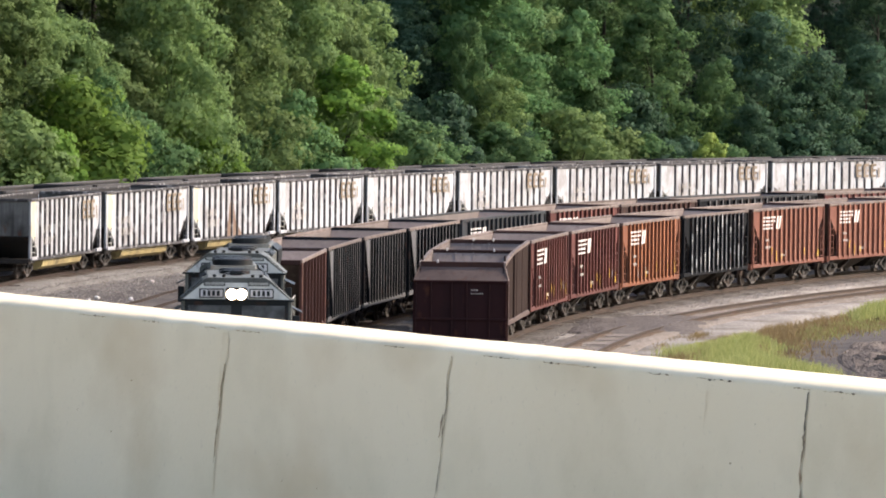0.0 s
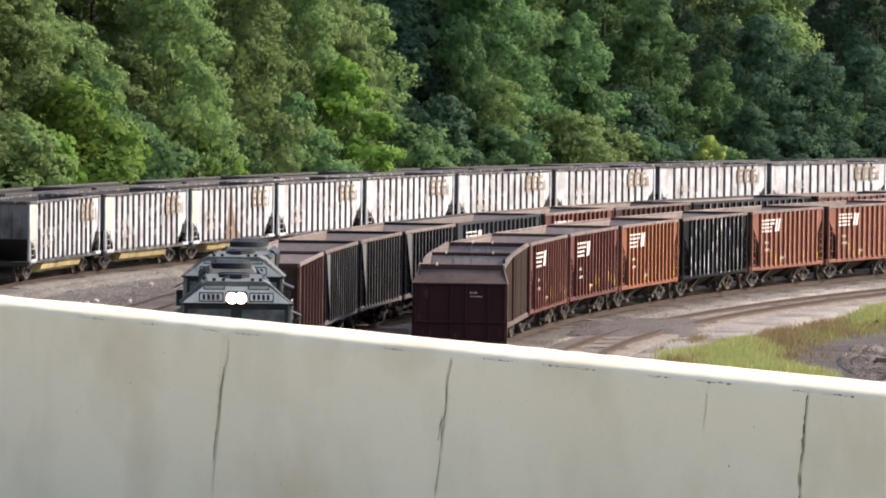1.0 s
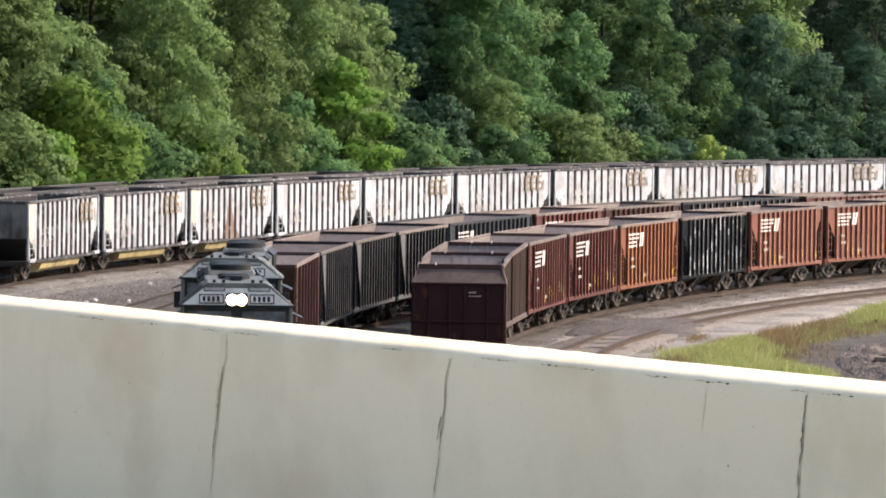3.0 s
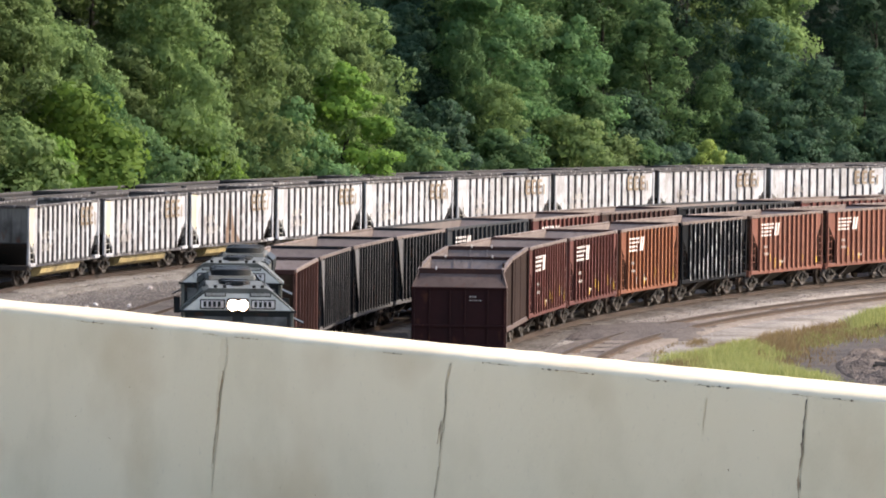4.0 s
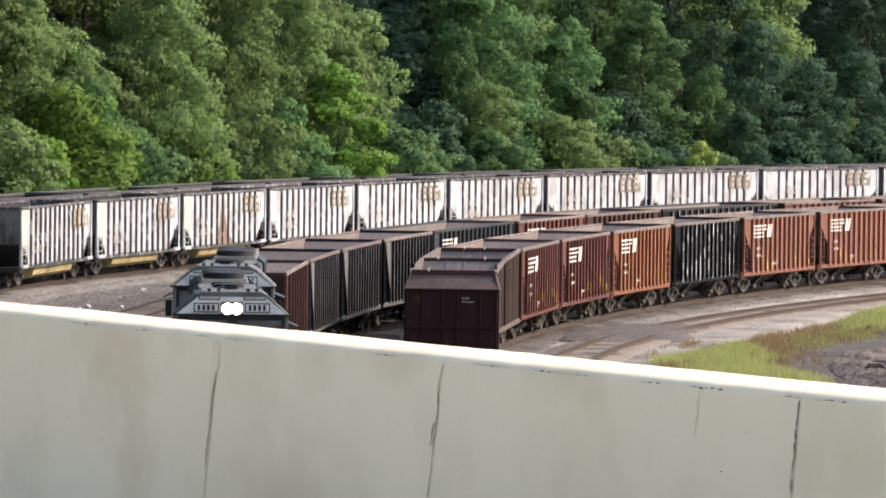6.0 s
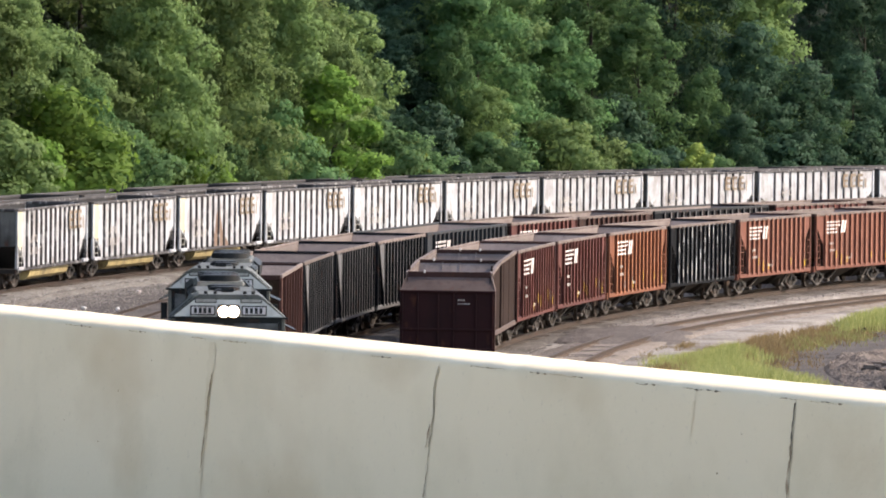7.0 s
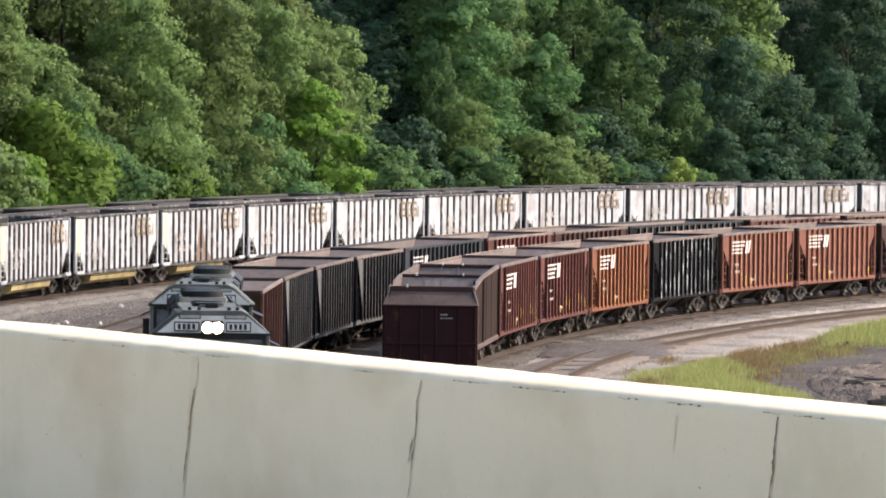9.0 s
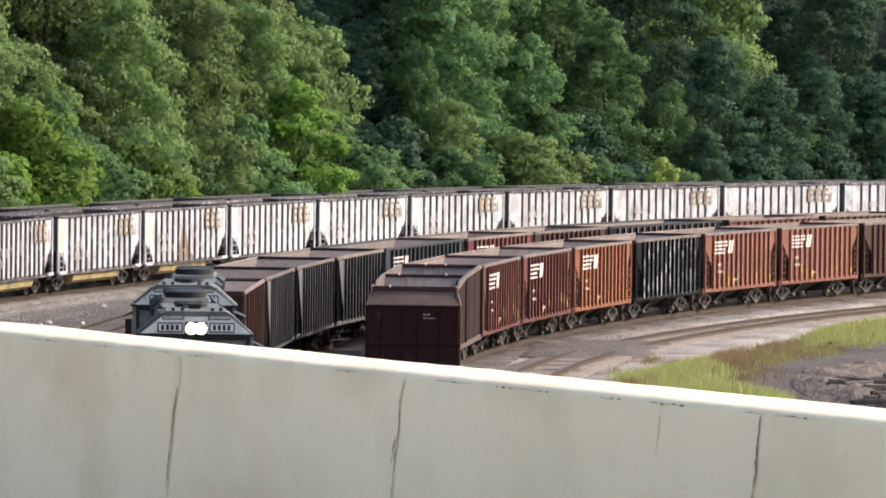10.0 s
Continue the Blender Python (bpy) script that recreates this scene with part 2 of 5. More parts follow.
GRAVEL = paint("loose_limestone", (0.30, 0.275, 0.25), (0.12, 0.105, 0.095), wear=0.6, spread=0.2)
BARK = paint("grey_brown_bark", (0.034, 0.029, 0.024), (0.02, 0.017, 0.014))


# ---- mesh helpers ----
def mesh(name, bm, mat):
    me = bpy.data.meshes.new(name)
    bm.to_mesh(me)
    bm.free()
    me.materials.append(mat)
    return me


def child(name, me, parent, m=None, label=""):
    ob = new(name, me)
    ob.parent = parent
    if m is not None:
        ob.matrix_basis = m
    return tagged(ob, label) if label else ob


def part(name, bm, mat, parent, label=""):
    return child(name, mesh(name, bm, mat), parent, None, label)


def box(bm, x0, x1, y0, y1, z0, z1, bevel=0.0):
    vs = [bm.verts.new((x, y, z)) for z in (z0, z1) for y in (y0, y1) for x in (x0, x1)]
    fs = [bm.faces.new([vs[i] for i in q]) for q in ((0, 2, 3, 1), (4, 5, 7, 6), (0, 1, 5, 4), (2, 6, 7, 3), (0, 4, 6, 2), (1, 3, 7, 5))]
    if bevel:
        bmesh.ops.bevel(bm, geom=list({e for f in fs for e in f.edges}), offset=bevel, segments=1, affect="EDGES")
    return bm


def boxes(*rows, bevel=0.0):
    bm = bmesh.new()
    for r in rows:
        box(bm, *r, bevel=bevel)
    return bm


def slab(bm, points, normal):
    """A plate: the polygon and the same polygon shifted by normal."""
    a = [bm.verts.new(p) for p in points]
    b = [bm.verts.new(Vector(p) + Vector(normal)) for p in points]
    bm.faces.new(a)
    bm.faces.new(b[::-1])
    for i in range(len(a)):
        j = (i + 1) % len(a)
        bm.faces.new((a[j], a[i], b[i], b[j]))
    bmesh.ops.recalc_face_normals(bm, faces=bm.faces)
    return bm


def rod(bm, p, q, r, n=8, r2=None):
    p, q = Vector(p), Vector(q)
    m = Matrix.Translation((p + q) / 2) @ (q - p).to_track_quat("Z", "Y").to_matrix().to_4x4()
    bmesh.ops.create_cone(bm, cap_ends=True, segments=n, radius1=r, radius2=r if r2 is None else r2, depth=(q - p).length, matrix=m)
    return bm


# ---- tracks: curves that start at a point with a heading from +y towards +x, and bend ----
def curve_table(x, y, a, k, kk, s0=-150.0, s1=260.0, step=0.5, near=None):
    """Points and headings along a track, s metres from its origin. near: how it bends on the last 20 m before its origin, straight before that."""
    def heading(s):
        if near is not None and s < 0:
            return a + near * max(s, -20.0)
        return a + k * s + kk * s * s / 2

    out = {}
    for sign, end in ((1, s1), (-1, s0)):
        px, py, s = x, y, 0.0
        while sign * s <= sign * end:
            h = heading(s)
            out[round(s / step)] = (px, py, h)
            sm = s + sign * step / 2
            hm = heading(sm)
            px, py, s = px + sign * step * math.sin(hm), py + sign * step * math.cos(hm), s + sign * step
    return out


WHITE_TRACK = curve_table(-17.637, 320.94, 0.21045, 0.001053, 2.964e-05, near=0.0066)
RIGHT_TRACK = curve_table(3.529, 267.447, 0.15431, 0.003541, -2.98e-06)
MID_TRACK = curve_table(-5.680, 242.459, 0.06503, 0.002668, 1.635e-05)


def on(track, s, off=0.0, z=0.0):
    i = math.floor(s / 0.5)
    f = s / 0.5 - i
    (x0, y0, h0), (x1, y1, h1) = track[i], track[i + 1]
    x, y, h = x0 + f * (x1 - x0), y0 + f * (y1 - y0), h0 + f * (h1 - h0)
    return Vector((x + off * math.cos(h), y - off * math.sin(h), z)), h


def stand(track, s, off=0.0, half=4.6):
    """The pose of a vehicle whose middle is at s: its trucks follow the rails. Its length runs along local y, away from the camera."""
    a, _ = on(track, s - half, off)
    b, _ = on(track, s + half, off)
    h = math.atan2(b.x - a.x, b.y - a.y)
    c = (a + b) / 2
    return pose(c.x, c.y, 0, 0, 0, -math.degrees(h))


# ---- ground ----
EDGE = [on(WHITE_TRACK, s, -9.5)[0] for s in range(-140, 250, 10)]


def wood_edge(x):
    """How far away the wood begins, along the rear track."""
    if x <= EDGE[0].x:
        return EDGE[0].y + 3.0 * (x - EDGE[0].x)
    for p, q in zip(EDGE, EDGE[1:]):
        if x <= q.x:
            return p.y + (q.y - p.y) * (x - p.x) / (q.x - p.x)
    return EDGE[-1].y + 0.6 * (x - EDGE[-1].x)


def ground_height(x, y):
    z = -0.5
    # road embankment under the camera
    t = min(max((70 - y) / 44, 0), 1)
    z += 9.95 * t * t * (3 - 2 * t)
    # wooded hill behind the yard
    up = max(0.0, y - wood_edge(x) - 6)
    z += min(90.0, 0.42 * up + 0.5 * noise.noise(Vector((x * 0.05, y * 0.05, 0))) * min(up, 6))
    if 150 < y and up == 0:
        z += 0.10 * noise.noise(Vector((x * 0.35, y * 0.12, 3)))
    return z


def make_ground():
    xs = [-3000, -1500, -700, -350, -180, -110] + [-70 + 2 * i for i in range(86)] + [125, 180, 350, 700, 1500, 3000]
    ys = [-3000, -1200, -400, -120, -40, 0, 15, 24] + [30 + 6 * i for i in range(25)] + [180 + 2.0 * i for i in range(160)] + [520, 600, 800, 1200, 2000, 4000]
    verts = [(x, y, ground_height(x, y)) for y in ys for x in xs]
    w = len(xs)
    faces = [(j * w + i, j * w + i + 1, (j + 1) * w + i + 1, (j + 1) * w + i) for j in range(len(ys) - 1) for i in range(w - 1)]
    me = bpy.data.meshes.new("ground")
    me.from_pydata(verts, [], faces)
    me.materials.append(SOIL)
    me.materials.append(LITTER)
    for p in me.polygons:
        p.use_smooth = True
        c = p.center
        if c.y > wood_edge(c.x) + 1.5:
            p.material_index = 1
    tagged(new("ground", me), "dark cinder and coal dust yard soil with gravel", "ground", kind="structure")


make_ground()


def bed(name, track, s0, s1, off, half, mat, label, top=-0.17, foot=0.75):
    """A ballast bed with a crowned, uneven section along a track."""
    bm = bmesh.new()
    prev = None
    n = int((s1 - s0) / 1.5)
    for i in range(n + 1):
        s = s0 + (s1 - s0) * i / n
        row = []
        for j, (o, z) in enumerate(((-half - foot, -0.62), (-half, top), (-half * 0.5, top), (0, top), (half * 0.5, top), (half, top), (half + foot, -0.62))):
            o += 0.22 * noise.noise(Vector((s * 0.4, j, off)))
            p, _ = on(track, s, off + o, z + (0.05 * noise.noise(Vector((s * 0.7, j * 3.3, off))) if 0 < j < 6 else 0))
            row.append(bm.verts.new(p))
        if prev:
            for a in range(6):
                bm.faces.new((prev[a], prev[a + 1], row[a + 1], row[a]))
        prev = row
    for f in bm.faces:
        f.smooth = True
    return tagged(new(name, mesh(name, bm, mat)), label, "ballast", kind="structure")


def rail_line(track, s0, s1, off, parent, drop=0.0):
    """One rail with base, web and head, swept along the track."""
    bm = bmesh.new()
    prof = [(-0.07, -0.17), (-0.07, -0.155), (-0.012, -0.14), (-0.012, -0.05), (-0.036, -0.04), (-0.036, 0), (0.036, 0), (0.036, -0.04), (0.012, -0.05), (0.012, -0.14), (0.07, -0.155), (0.07, -0.17)]
    prev = None
    n = int((s1 - s0) / 2)
    for i in range(n + 1):
        row = [bm.verts.new(on(track, s0 + (s1 - s0) * i / n, off + o, z - drop)[0]) for o, z in prof]
        if prev:
            for a in range(11):
                bm.faces.new((prev[a], prev[a + 1], row[a + 1], row[a]))
        prev = row
    return part("rail", bm, RAIL, parent)


TIE_MESH = mesh("tie", boxes((-1.3, 1.3, -0.11, 0.11, -0.17, 0), bevel=0.015), TIE)


def rail_track(track, s0, s1, off, label, ties=(0, 0), lift=0.0, drop=0.0):
    root = tagged(new("railway_track"), label, "railway track", "yard tracks")
    for o in (-0.755, 0.755):
        rail_line(track, s0, s1, off + o, root, drop)
    rng = random.Random(5)
    s = ties[0]
    while s < ties[1]:
        p, h = on(track, s, off, -0.165 + rng.uniform(-0.02, 0.015) + lift)
        child("tie", TIE_MESH, root, Matrix.Translation(p) @ pose(0, 0, 0, 0, 0, -math.degrees(h) + rng.uniform(-2, 2)))
        s += 0.56
    return root


# ---- running gear ----
def gear_meshes():
    out = {}
    bm = bmesh.new()
    for x in (-0.755, 0.755):
        s = 1 if x > 0 else -1
        rod(bm, (x - 0.065, 0, 0), (x + 0.065, 0, 0), 0.42, 18)
        rod(bm, (x - s * 0.085, 0, 0), (x - s * 0.05, 0, 0), 0.455, 18)
        rod(bm, (x - 0.09, 0, 0), (x + 0.09, 0, 0), 0.13, 10)
        for k in range(4):
            a = k * math.pi / 2 + 0.4
            rod(bm, (x + s * 0.03, 0.26 * math.cos(a), 0.26 * math.sin(a)), (x + s * 0.075, 0.26 * math.cos(a), 0.26 * math.sin(a)), 0.06, 6)
    rod(bm, (-1.0, 0, 0), (1.0, 0, 0), 0.08, 8)
    out["wheelset"] = mesh("wheelset", bm, WHEEL)
    bm = bmesh.new()
    # cast side frame: two journals, sloping tension and compression members, spring nest
    for y in (-0.88, 0.88):
        box(bm, -0.07, 0.09, y - 0.17, y + 0.17, 0.38, 0.64, 0.03)
        s = 1 if y > 0 else -1
        slab(bm, [(-0.06, y - s * 0.10, 0.62), (-0.06, s * 0.28, 0.80), (-0.06, s * 0.28, 0.66), (-0.06, y - s * 0.10, 0.46)], (0.13, 0, 0))
        slab(bm, [(-0.06, y - s * 0.14, 0.44), (-0.06, s * 0.30, 0.22), (-0.06, s * 0.22, 0.12), (-0.06, y - s * 0.10, 0.36)], (0.13, 0, 0))
    box(bm, -0.06, 0.08, -0.32, 0.32, 0.10, 0.22, 0.02)
    box(bm, -0.06, 0.08, -0.30, 0.30, 0.66, 0.80, 0.02)
    for y in (-0.14, 0, 0.14):
        rod(bm, (0, y, 0.22), (0, y, 0.5), 0.055, 8)
    out["side_frame"] = mesh("side_frame", bm, FRAME_STEEL)
    bm = boxes((-1.1, 1.1, -0.17, 0.17, 0.48, 0.70), (-0.25, 0.25, -0.2, 0.2, 0.70, 0.86), bevel=0.03)
    out["bolster"] = mesh("bolster", bm, UNDER)
    bm = boxes((-0.09, 0.09, 0, 0.42, 0.78, 0.96), (-0.17, 0.17, 0.36, 0.52, 0.72, 1.02), bevel=0.03)
    rod(bm, (0.3, 0.1, 0.82), (0.38, 0.35, 0.35), 0.03, 6)
    out["coupler"] = mesh("coupler", bm, LOCO_DARK)
    return out


GEAR = gear_meshes()


def trucks(root, at):
    for y in (-at, at):
        t = child("truck", GEAR["bolster"], root, pose(0, y, 0))
        for x in (-1.0, 1.0):
            child("side_frame", GEAR["side_frame"], t, pose(x, 0, 0, 0, 0, 0 if x > 0 else 180))
        for w in (-0.88, 0.88):
            child("wheelset", GEAR["wheelset"], t, pose(0, w, 0.455))


def couplers(root, at):
    for s in (-1, 1):
        child("coupler", GEAR["coupler"], root, pose(0, s * at, 0, 0, 0, 0 if s > 0 else 180))


def ladder(root, m, w, z0, z1, n, mat):
    """Two stiles and n rungs on the side of a car."""
    stile = mesh("ladder_stile", rod(bmesh.new(), (0, 0, z0), (0, 0, z1), 0.022, 6), mat)
    rung = mesh("ladder_rung", rod(bmesh.new(), (0, -w / 2, 0), (0, w / 2, 0), 0.02, 6), mat)
    for y in (-w / 2, w / 2):
        child("ladder_stile", stile, root, m @ pose(0, y, 0))
    for i in range(n):
        child("ladder_rung", rung, root, m @ pose(0, 0, z0 + (z1 - z0) * (i + 0.5) / n))


# ---- hopper car: body 12.75 m, 3.16 m wide, rim 3.57 m above the rail ----
def hopper_car(mat, length=13.45, ribs=13, logo=0, rim=RIM, inside=INSIDE, top=3.57, sill=0.98, rib_mat=None, rib_half=0.055, gusset_mat=None, end_rim=None):
    root = new("hopper_car")
    L, X = length / 2 - 0.50, 1.50
    cut, mid = 1.25, 2.05
    for s in (-1, 1):
        bm = bmesh.new()
        x = s * X
        slab(bm, [(x, -L, top - 0.1), (x, L, top - 0.1), (x, L, top - 0.5), (x, L - cut, mid), (x, L - cut, sill), (x, -L + cut, sill), (x, -L + cut, mid), (x, -L, top - 0.5)], (-s * 0.02, 0, 0))
        part("side_sheet", bm, mat, root)
        part("side_lining", slab(bmesh.new(), [(x - s * 0.03, -L + 0.1, top - 0.1), (x - s * 0.03, L - 0.1, top - 0.1), (x - s * 0.03, L - cut - 0.5, mid - 0.6), (x - s * 0.03, -L + cut + 0.5, mid - 0.6)], (-s * 0.012, 0, 0)), inside, root)
        part("top_chord", boxes((x - 0.04, x + 0.06, -L, L, top - 0.14, top) if s > 0 else (x - 0.06, x + 0.04, -L, L, top - 0.14, top), bevel=0.02), rim, root)
        part("side_sill", boxes((x - 0.06, x + 0.06, -L, L, sill - 0.12, sill + 0.06), bevel=0.02), gusset_mat or mat, root)
        rib = mesh("rib", boxes((-0.02, 0.105, -rib_half, rib_half, sill, top - 0.1)), mat)
        # lighter flange colour paints the sunlit rib edge; web and sheet stay darker
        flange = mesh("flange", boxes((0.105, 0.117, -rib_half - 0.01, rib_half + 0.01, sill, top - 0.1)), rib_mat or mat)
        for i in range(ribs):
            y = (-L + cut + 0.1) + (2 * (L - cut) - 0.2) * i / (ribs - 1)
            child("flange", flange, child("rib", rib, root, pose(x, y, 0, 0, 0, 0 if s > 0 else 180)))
        post = mesh("corner_post", boxes((-0.06, 0.06, -0.06, 0.06, sill, top - 0.1), bevel=0.015), mat)
        # paler triangle paints sunlight on the smooth end of the side sheet
        if gusset_mat:
            part("end_gusset", slab(bmesh.new(), [(x + s * 0.09, -L + 0.04, top - 0.14), (x + s * 0.09, -L + cut, top - 0.14), (x + s * 0.09, -L + cut, mid - 0.5)], (s * 0.012, 0, 0)), gusset_mat, root, "smooth end gusset in a sunlit grey")
        for e in (-1, 1):
            child("corner_post", post, root, pose(x, e * (L - 0.06), 0))
            ladder(root, pose(x + s * 0.03, e * (L - 0.42), 0), 0.42, sill, 2.5, 5, mat)
    for e in (-1, 1):
        bm = slab(bmesh.new(), [(-X + 0.03, e * L, top - 0.06), (X - 0.03, e * L, top - 0.06), (X - 0.03, e * (L - 3.4), sill + 0.1), (-X + 0.03, e * (L - 3.4), sill + 0.1)], (0, e * 0.015, -0.03))
        part("slope_sheet", bm, inside, root)
        part("end_chord", boxes((-X, X, e * L - 0.05, e * L + 0.05, top - 0.20, top - 0.02), bevel=0.02), end_rim or mat, root)
        part("end_sill", boxes((-X, X, e * L - 0.12, e * L + 0.12, sill - 0.2, sill + 0.08), bevel=0.02), mat, root)
        for x in (-0.75, 0.75):
            part("end_post", boxes((x - 0.06, x + 0.06, e * L - 0.06, e * L + 0.06, sill, top - 0.4)), mat, root)
    for y in (-2.1, 2.1):
        part("cross_tie", boxes((-X, X, y - 0.07, y + 0.07, top - 0.96, top - 0.80), bevel=0.02), rim, root)
        part("cross_ridge", slab(bmesh.new(), [(-X + 0.04, y - 1.5, sill + 0.1), (-X + 0.04, y, sill + 1.05), (-X + 0.04, y + 1.5, sill + 0.1)], (2 * X - 0.08, 0, 0)), inside, root)
    for y in (-3.3, 0, 3.3):
        bm = bmesh.new()
        lo, hi = 0.42, 1.35
        q = [(lo, 0.55, 0.32), (hi, 1.45, sill)]
        vs = [[bm.verts.new((sx * a, y + sy * b, z)) for sx, sy in ((-1, -1), (1, -1), (1, 1), (-1, 1))] for a, b, z in q]
        bm.faces.new(vs[0][::-1])
        bm.faces.new(vs[1])
        for i in range(4):
            j = (i + 1) % 4
            bm.faces.new((vs[0][i], vs[0][j], vs[1][j], vs[1][i]))
        part("hopper_bay", bm, UNDER, root)
    part("centre_sill", boxes((-0.2, 0.2, -L, L, 0.62, 0.98), bevel=0.02), UNDER, root)
    for s in (-1, 1):
        for y, lean in ((-L + 4.1, -0.75), (L - 3.4, -0.15)):
            x = s * (X - 0.12)
            part("gate_brace", slab(bmesh.new(), [(x, y - 0.16, sill - 0.1), (x, y + 0.16, sill - 0.1), (x - s * 0.3, y + lean + 0.12, 0.34), (x - s * 0.3, y + lean - 0.12, 0.34)], (-s * 0.08, 0, 0)), FRAME_STEEL, root)
            part("gate_foot", boxes((x - s * 0.35 - 0.12, x - s * 0.35 + 0.12, y + lean - 0.22, y + lean + 0.22, 0.24, 0.38), bevel=0.03), FRAME_STEEL, root)
    trucks(root, L - 1.75)
    couplers(root, L + 0.08)
    if logo:
        # a mark of broken horizontal bars with slanting strokes, and small stencilled bars
        y0 = -L + cut + 0.15
        zt = top - 0.40
        for i in range(4):
            z = zt - i * 0.165
            for k in range(5 - i // 2):
                part("mark_bar", boxes((X + 0.118, X + 0.122, y0 + 0.45 * k, y0 + 0.45 * k + 0.30, z - 0.085, z)), MARK, root)
        for a in (2.3, 2.72):
            bm = slab(bmesh.new(), [(X + 0.118, y0 + a - 0.1, zt - 0.58), (X + 0.118, y0 + a + 0.18, zt - 0.58), (X + 0.118, y0 + a + 0.42, zt), (X + 0.118, y0 + a + 0.14, zt)], (0.006, 0, 0))
            part("mark_stroke", bm, MARK, root, "white slanting painted stroke")
        bm = bmesh.new()
        for z, a, b in ((2.05, 0.5, 1.2), (1.72, 0.5, 1.4), (1.3, 3.2, 4.0)):
            for k in range(int((b - a) / 0.22)):
                box(bm, X + 0.118, X + 0.122, y0 + a + k * 0.22, y0 + a + k * 0.22 + 0.13, z, z + 0.11)
        tagged(part("stencil", bm, MARK_GREY, root), kind="stuff")
        streaks = random.Random(len(bpy.data.objects))
        for i in streaks.sample(range(2, ribs), 5):
            y = (-L + cut + 0.1) + (2 * (L - cut) - 0.2) * i / (ribs - 1)
            z, h = sill + streaks.uniform(0.05, 0.5), streaks.uniform(0.15, 0.55)
            part("paint_streak", boxes((X + 0.118, X + 0.122, y - rib_half * 0.6, y + rib_half * streaks.uniform(0.1, 0.7), z, z + h)), streaks.choice((YELLOW, MARK_GREY)), root)
        for k in (1, 3):
            y = -L + cut + 0.2 + k * 3.2
            part("reflector", boxes((X + 0.118, X + 0.123, y, y + 0.10, sill + 0.18, sill + 0.46)), YELLOW, root, "yellow reflective strip")
    return root


# ---- smooth-sided hopper with a wide flat bulkhead, standing first on its track ----
def flat_end_car(mat, length=13.45):
    root = new("hopper_car")
    L, X, W, sill, low = length / 2 - 0.30, 1.50, 1.71, 0.95, 2.50
    # rim: low over the bulkhead, rounded up to the first partition, then rising gently
    line = [(-L + 0.55, 3.12), (-L + 1.6, 3.22), (-L + 3.4, 3.34), (-L + 4.7, 3.42), (-L + 5.1, 3.44), (L, 3.60)]
    for s in (-1, 1):
        x = s * X
        part("side_sheet", slab(bmesh.new(), [(x, -L + 0.05, sill), (x, L, sill)] + [(x, y, z - 0.05) for y, z in line[::-1]] + [(x, -L + 0.05, low)], (-s * 0.03, 0, 0)), SIDE_BROWN, root, "smooth dusty brown side sheet")
        bm = bmesh.new()
        for (ya, za), (yb, zb) in zip(line, line[1:]):
            slab(bm, [(x - 0.06, ya, za), (x - 0.06, yb, zb), (x - 0.06, yb, zb - 0.12), (x - 0.06, ya, za - 0.12)], (0.12, 0, 0))
        part("top_chord", bm, RIM, root)
        part("side_lining", slab(bmesh.new(), [(x - s * 0.04, -L + 0.3, 1.2), (x - s * 0.04, L, 1.2)] + [(x - s * 0.04, y, z - 0.1) for y, z in line[::-1]], (-s * 0.01, 0, 0)), INSIDE, root)
        rib = mesh("rib", boxes((-0.02, 0.05, -0.05, 0.05, sill, 3.36), bevel=0.02), SIDE_BROWN)
        for y, k in ((-L + 1.2, 0.0), (-L + 5.1, 0.05), (0.4, 0.0), (3.2, 0.0), (L - 0.2, 0.1)):
            child("rib", rib, root, pose(x + s * (k - 0.03), y, 0, 0, 0, 0 if s > 0 else 180))
        part("side_sill", boxes((x - 0.06, x + 0.06, -L, L, sill - 0.14, sill + 0.04), bevel=0.02), CAP, root)
        # bulkhead wing, bent and dented along its free edge, and the hip over it
        bm = bmesh.new()
        prev = None
        for i in range(19):
            z = 0.35 + (low - 0.35) * i / 18
            d = 0.34 + 0.07 * noise.noise(Vector((z * 2.3, s, 4)))
            row = [bm.verts.new(q) for q in ((s * W, -L, z), (s * W, -L + 0.16, z), (s * (W - 0.05), -L + d, z), (s * (W - 0.09), -L + d, z), (s * (W - 0.05), -L, z))]
            if prev:
                for k in range(5):
                    bm.faces.new((prev[k], prev[(k + 1) % 5], row[(k + 1) % 5], row[k]))
            prev = row
        bmesh.ops.recalc_face_normals(bm, faces=bm.faces)
        part("bulkhead_wing", bm, CAP, root, "worn dented bulkhead wing")
        part("bulkhead_hip", slab(bmesh.new(), [(s * W, -L, low), (s * X, -L + 0.50, 3.10), (s * X, -L + 0.75, 3.12), (s * W, -L + 0.42, low)], (-s * 0.03, 0.0, -0.01)), CAP, root, "leaning corner plate over the bulkhead")
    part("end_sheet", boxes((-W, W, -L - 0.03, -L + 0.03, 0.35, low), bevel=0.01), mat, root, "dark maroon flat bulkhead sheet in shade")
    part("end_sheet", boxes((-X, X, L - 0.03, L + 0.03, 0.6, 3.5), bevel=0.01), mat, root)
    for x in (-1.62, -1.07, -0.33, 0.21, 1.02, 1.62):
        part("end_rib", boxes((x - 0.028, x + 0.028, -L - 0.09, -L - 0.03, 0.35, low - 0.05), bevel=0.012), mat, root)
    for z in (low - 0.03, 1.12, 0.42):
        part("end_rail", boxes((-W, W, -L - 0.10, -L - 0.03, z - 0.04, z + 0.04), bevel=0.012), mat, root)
    bm = bmesh.new()
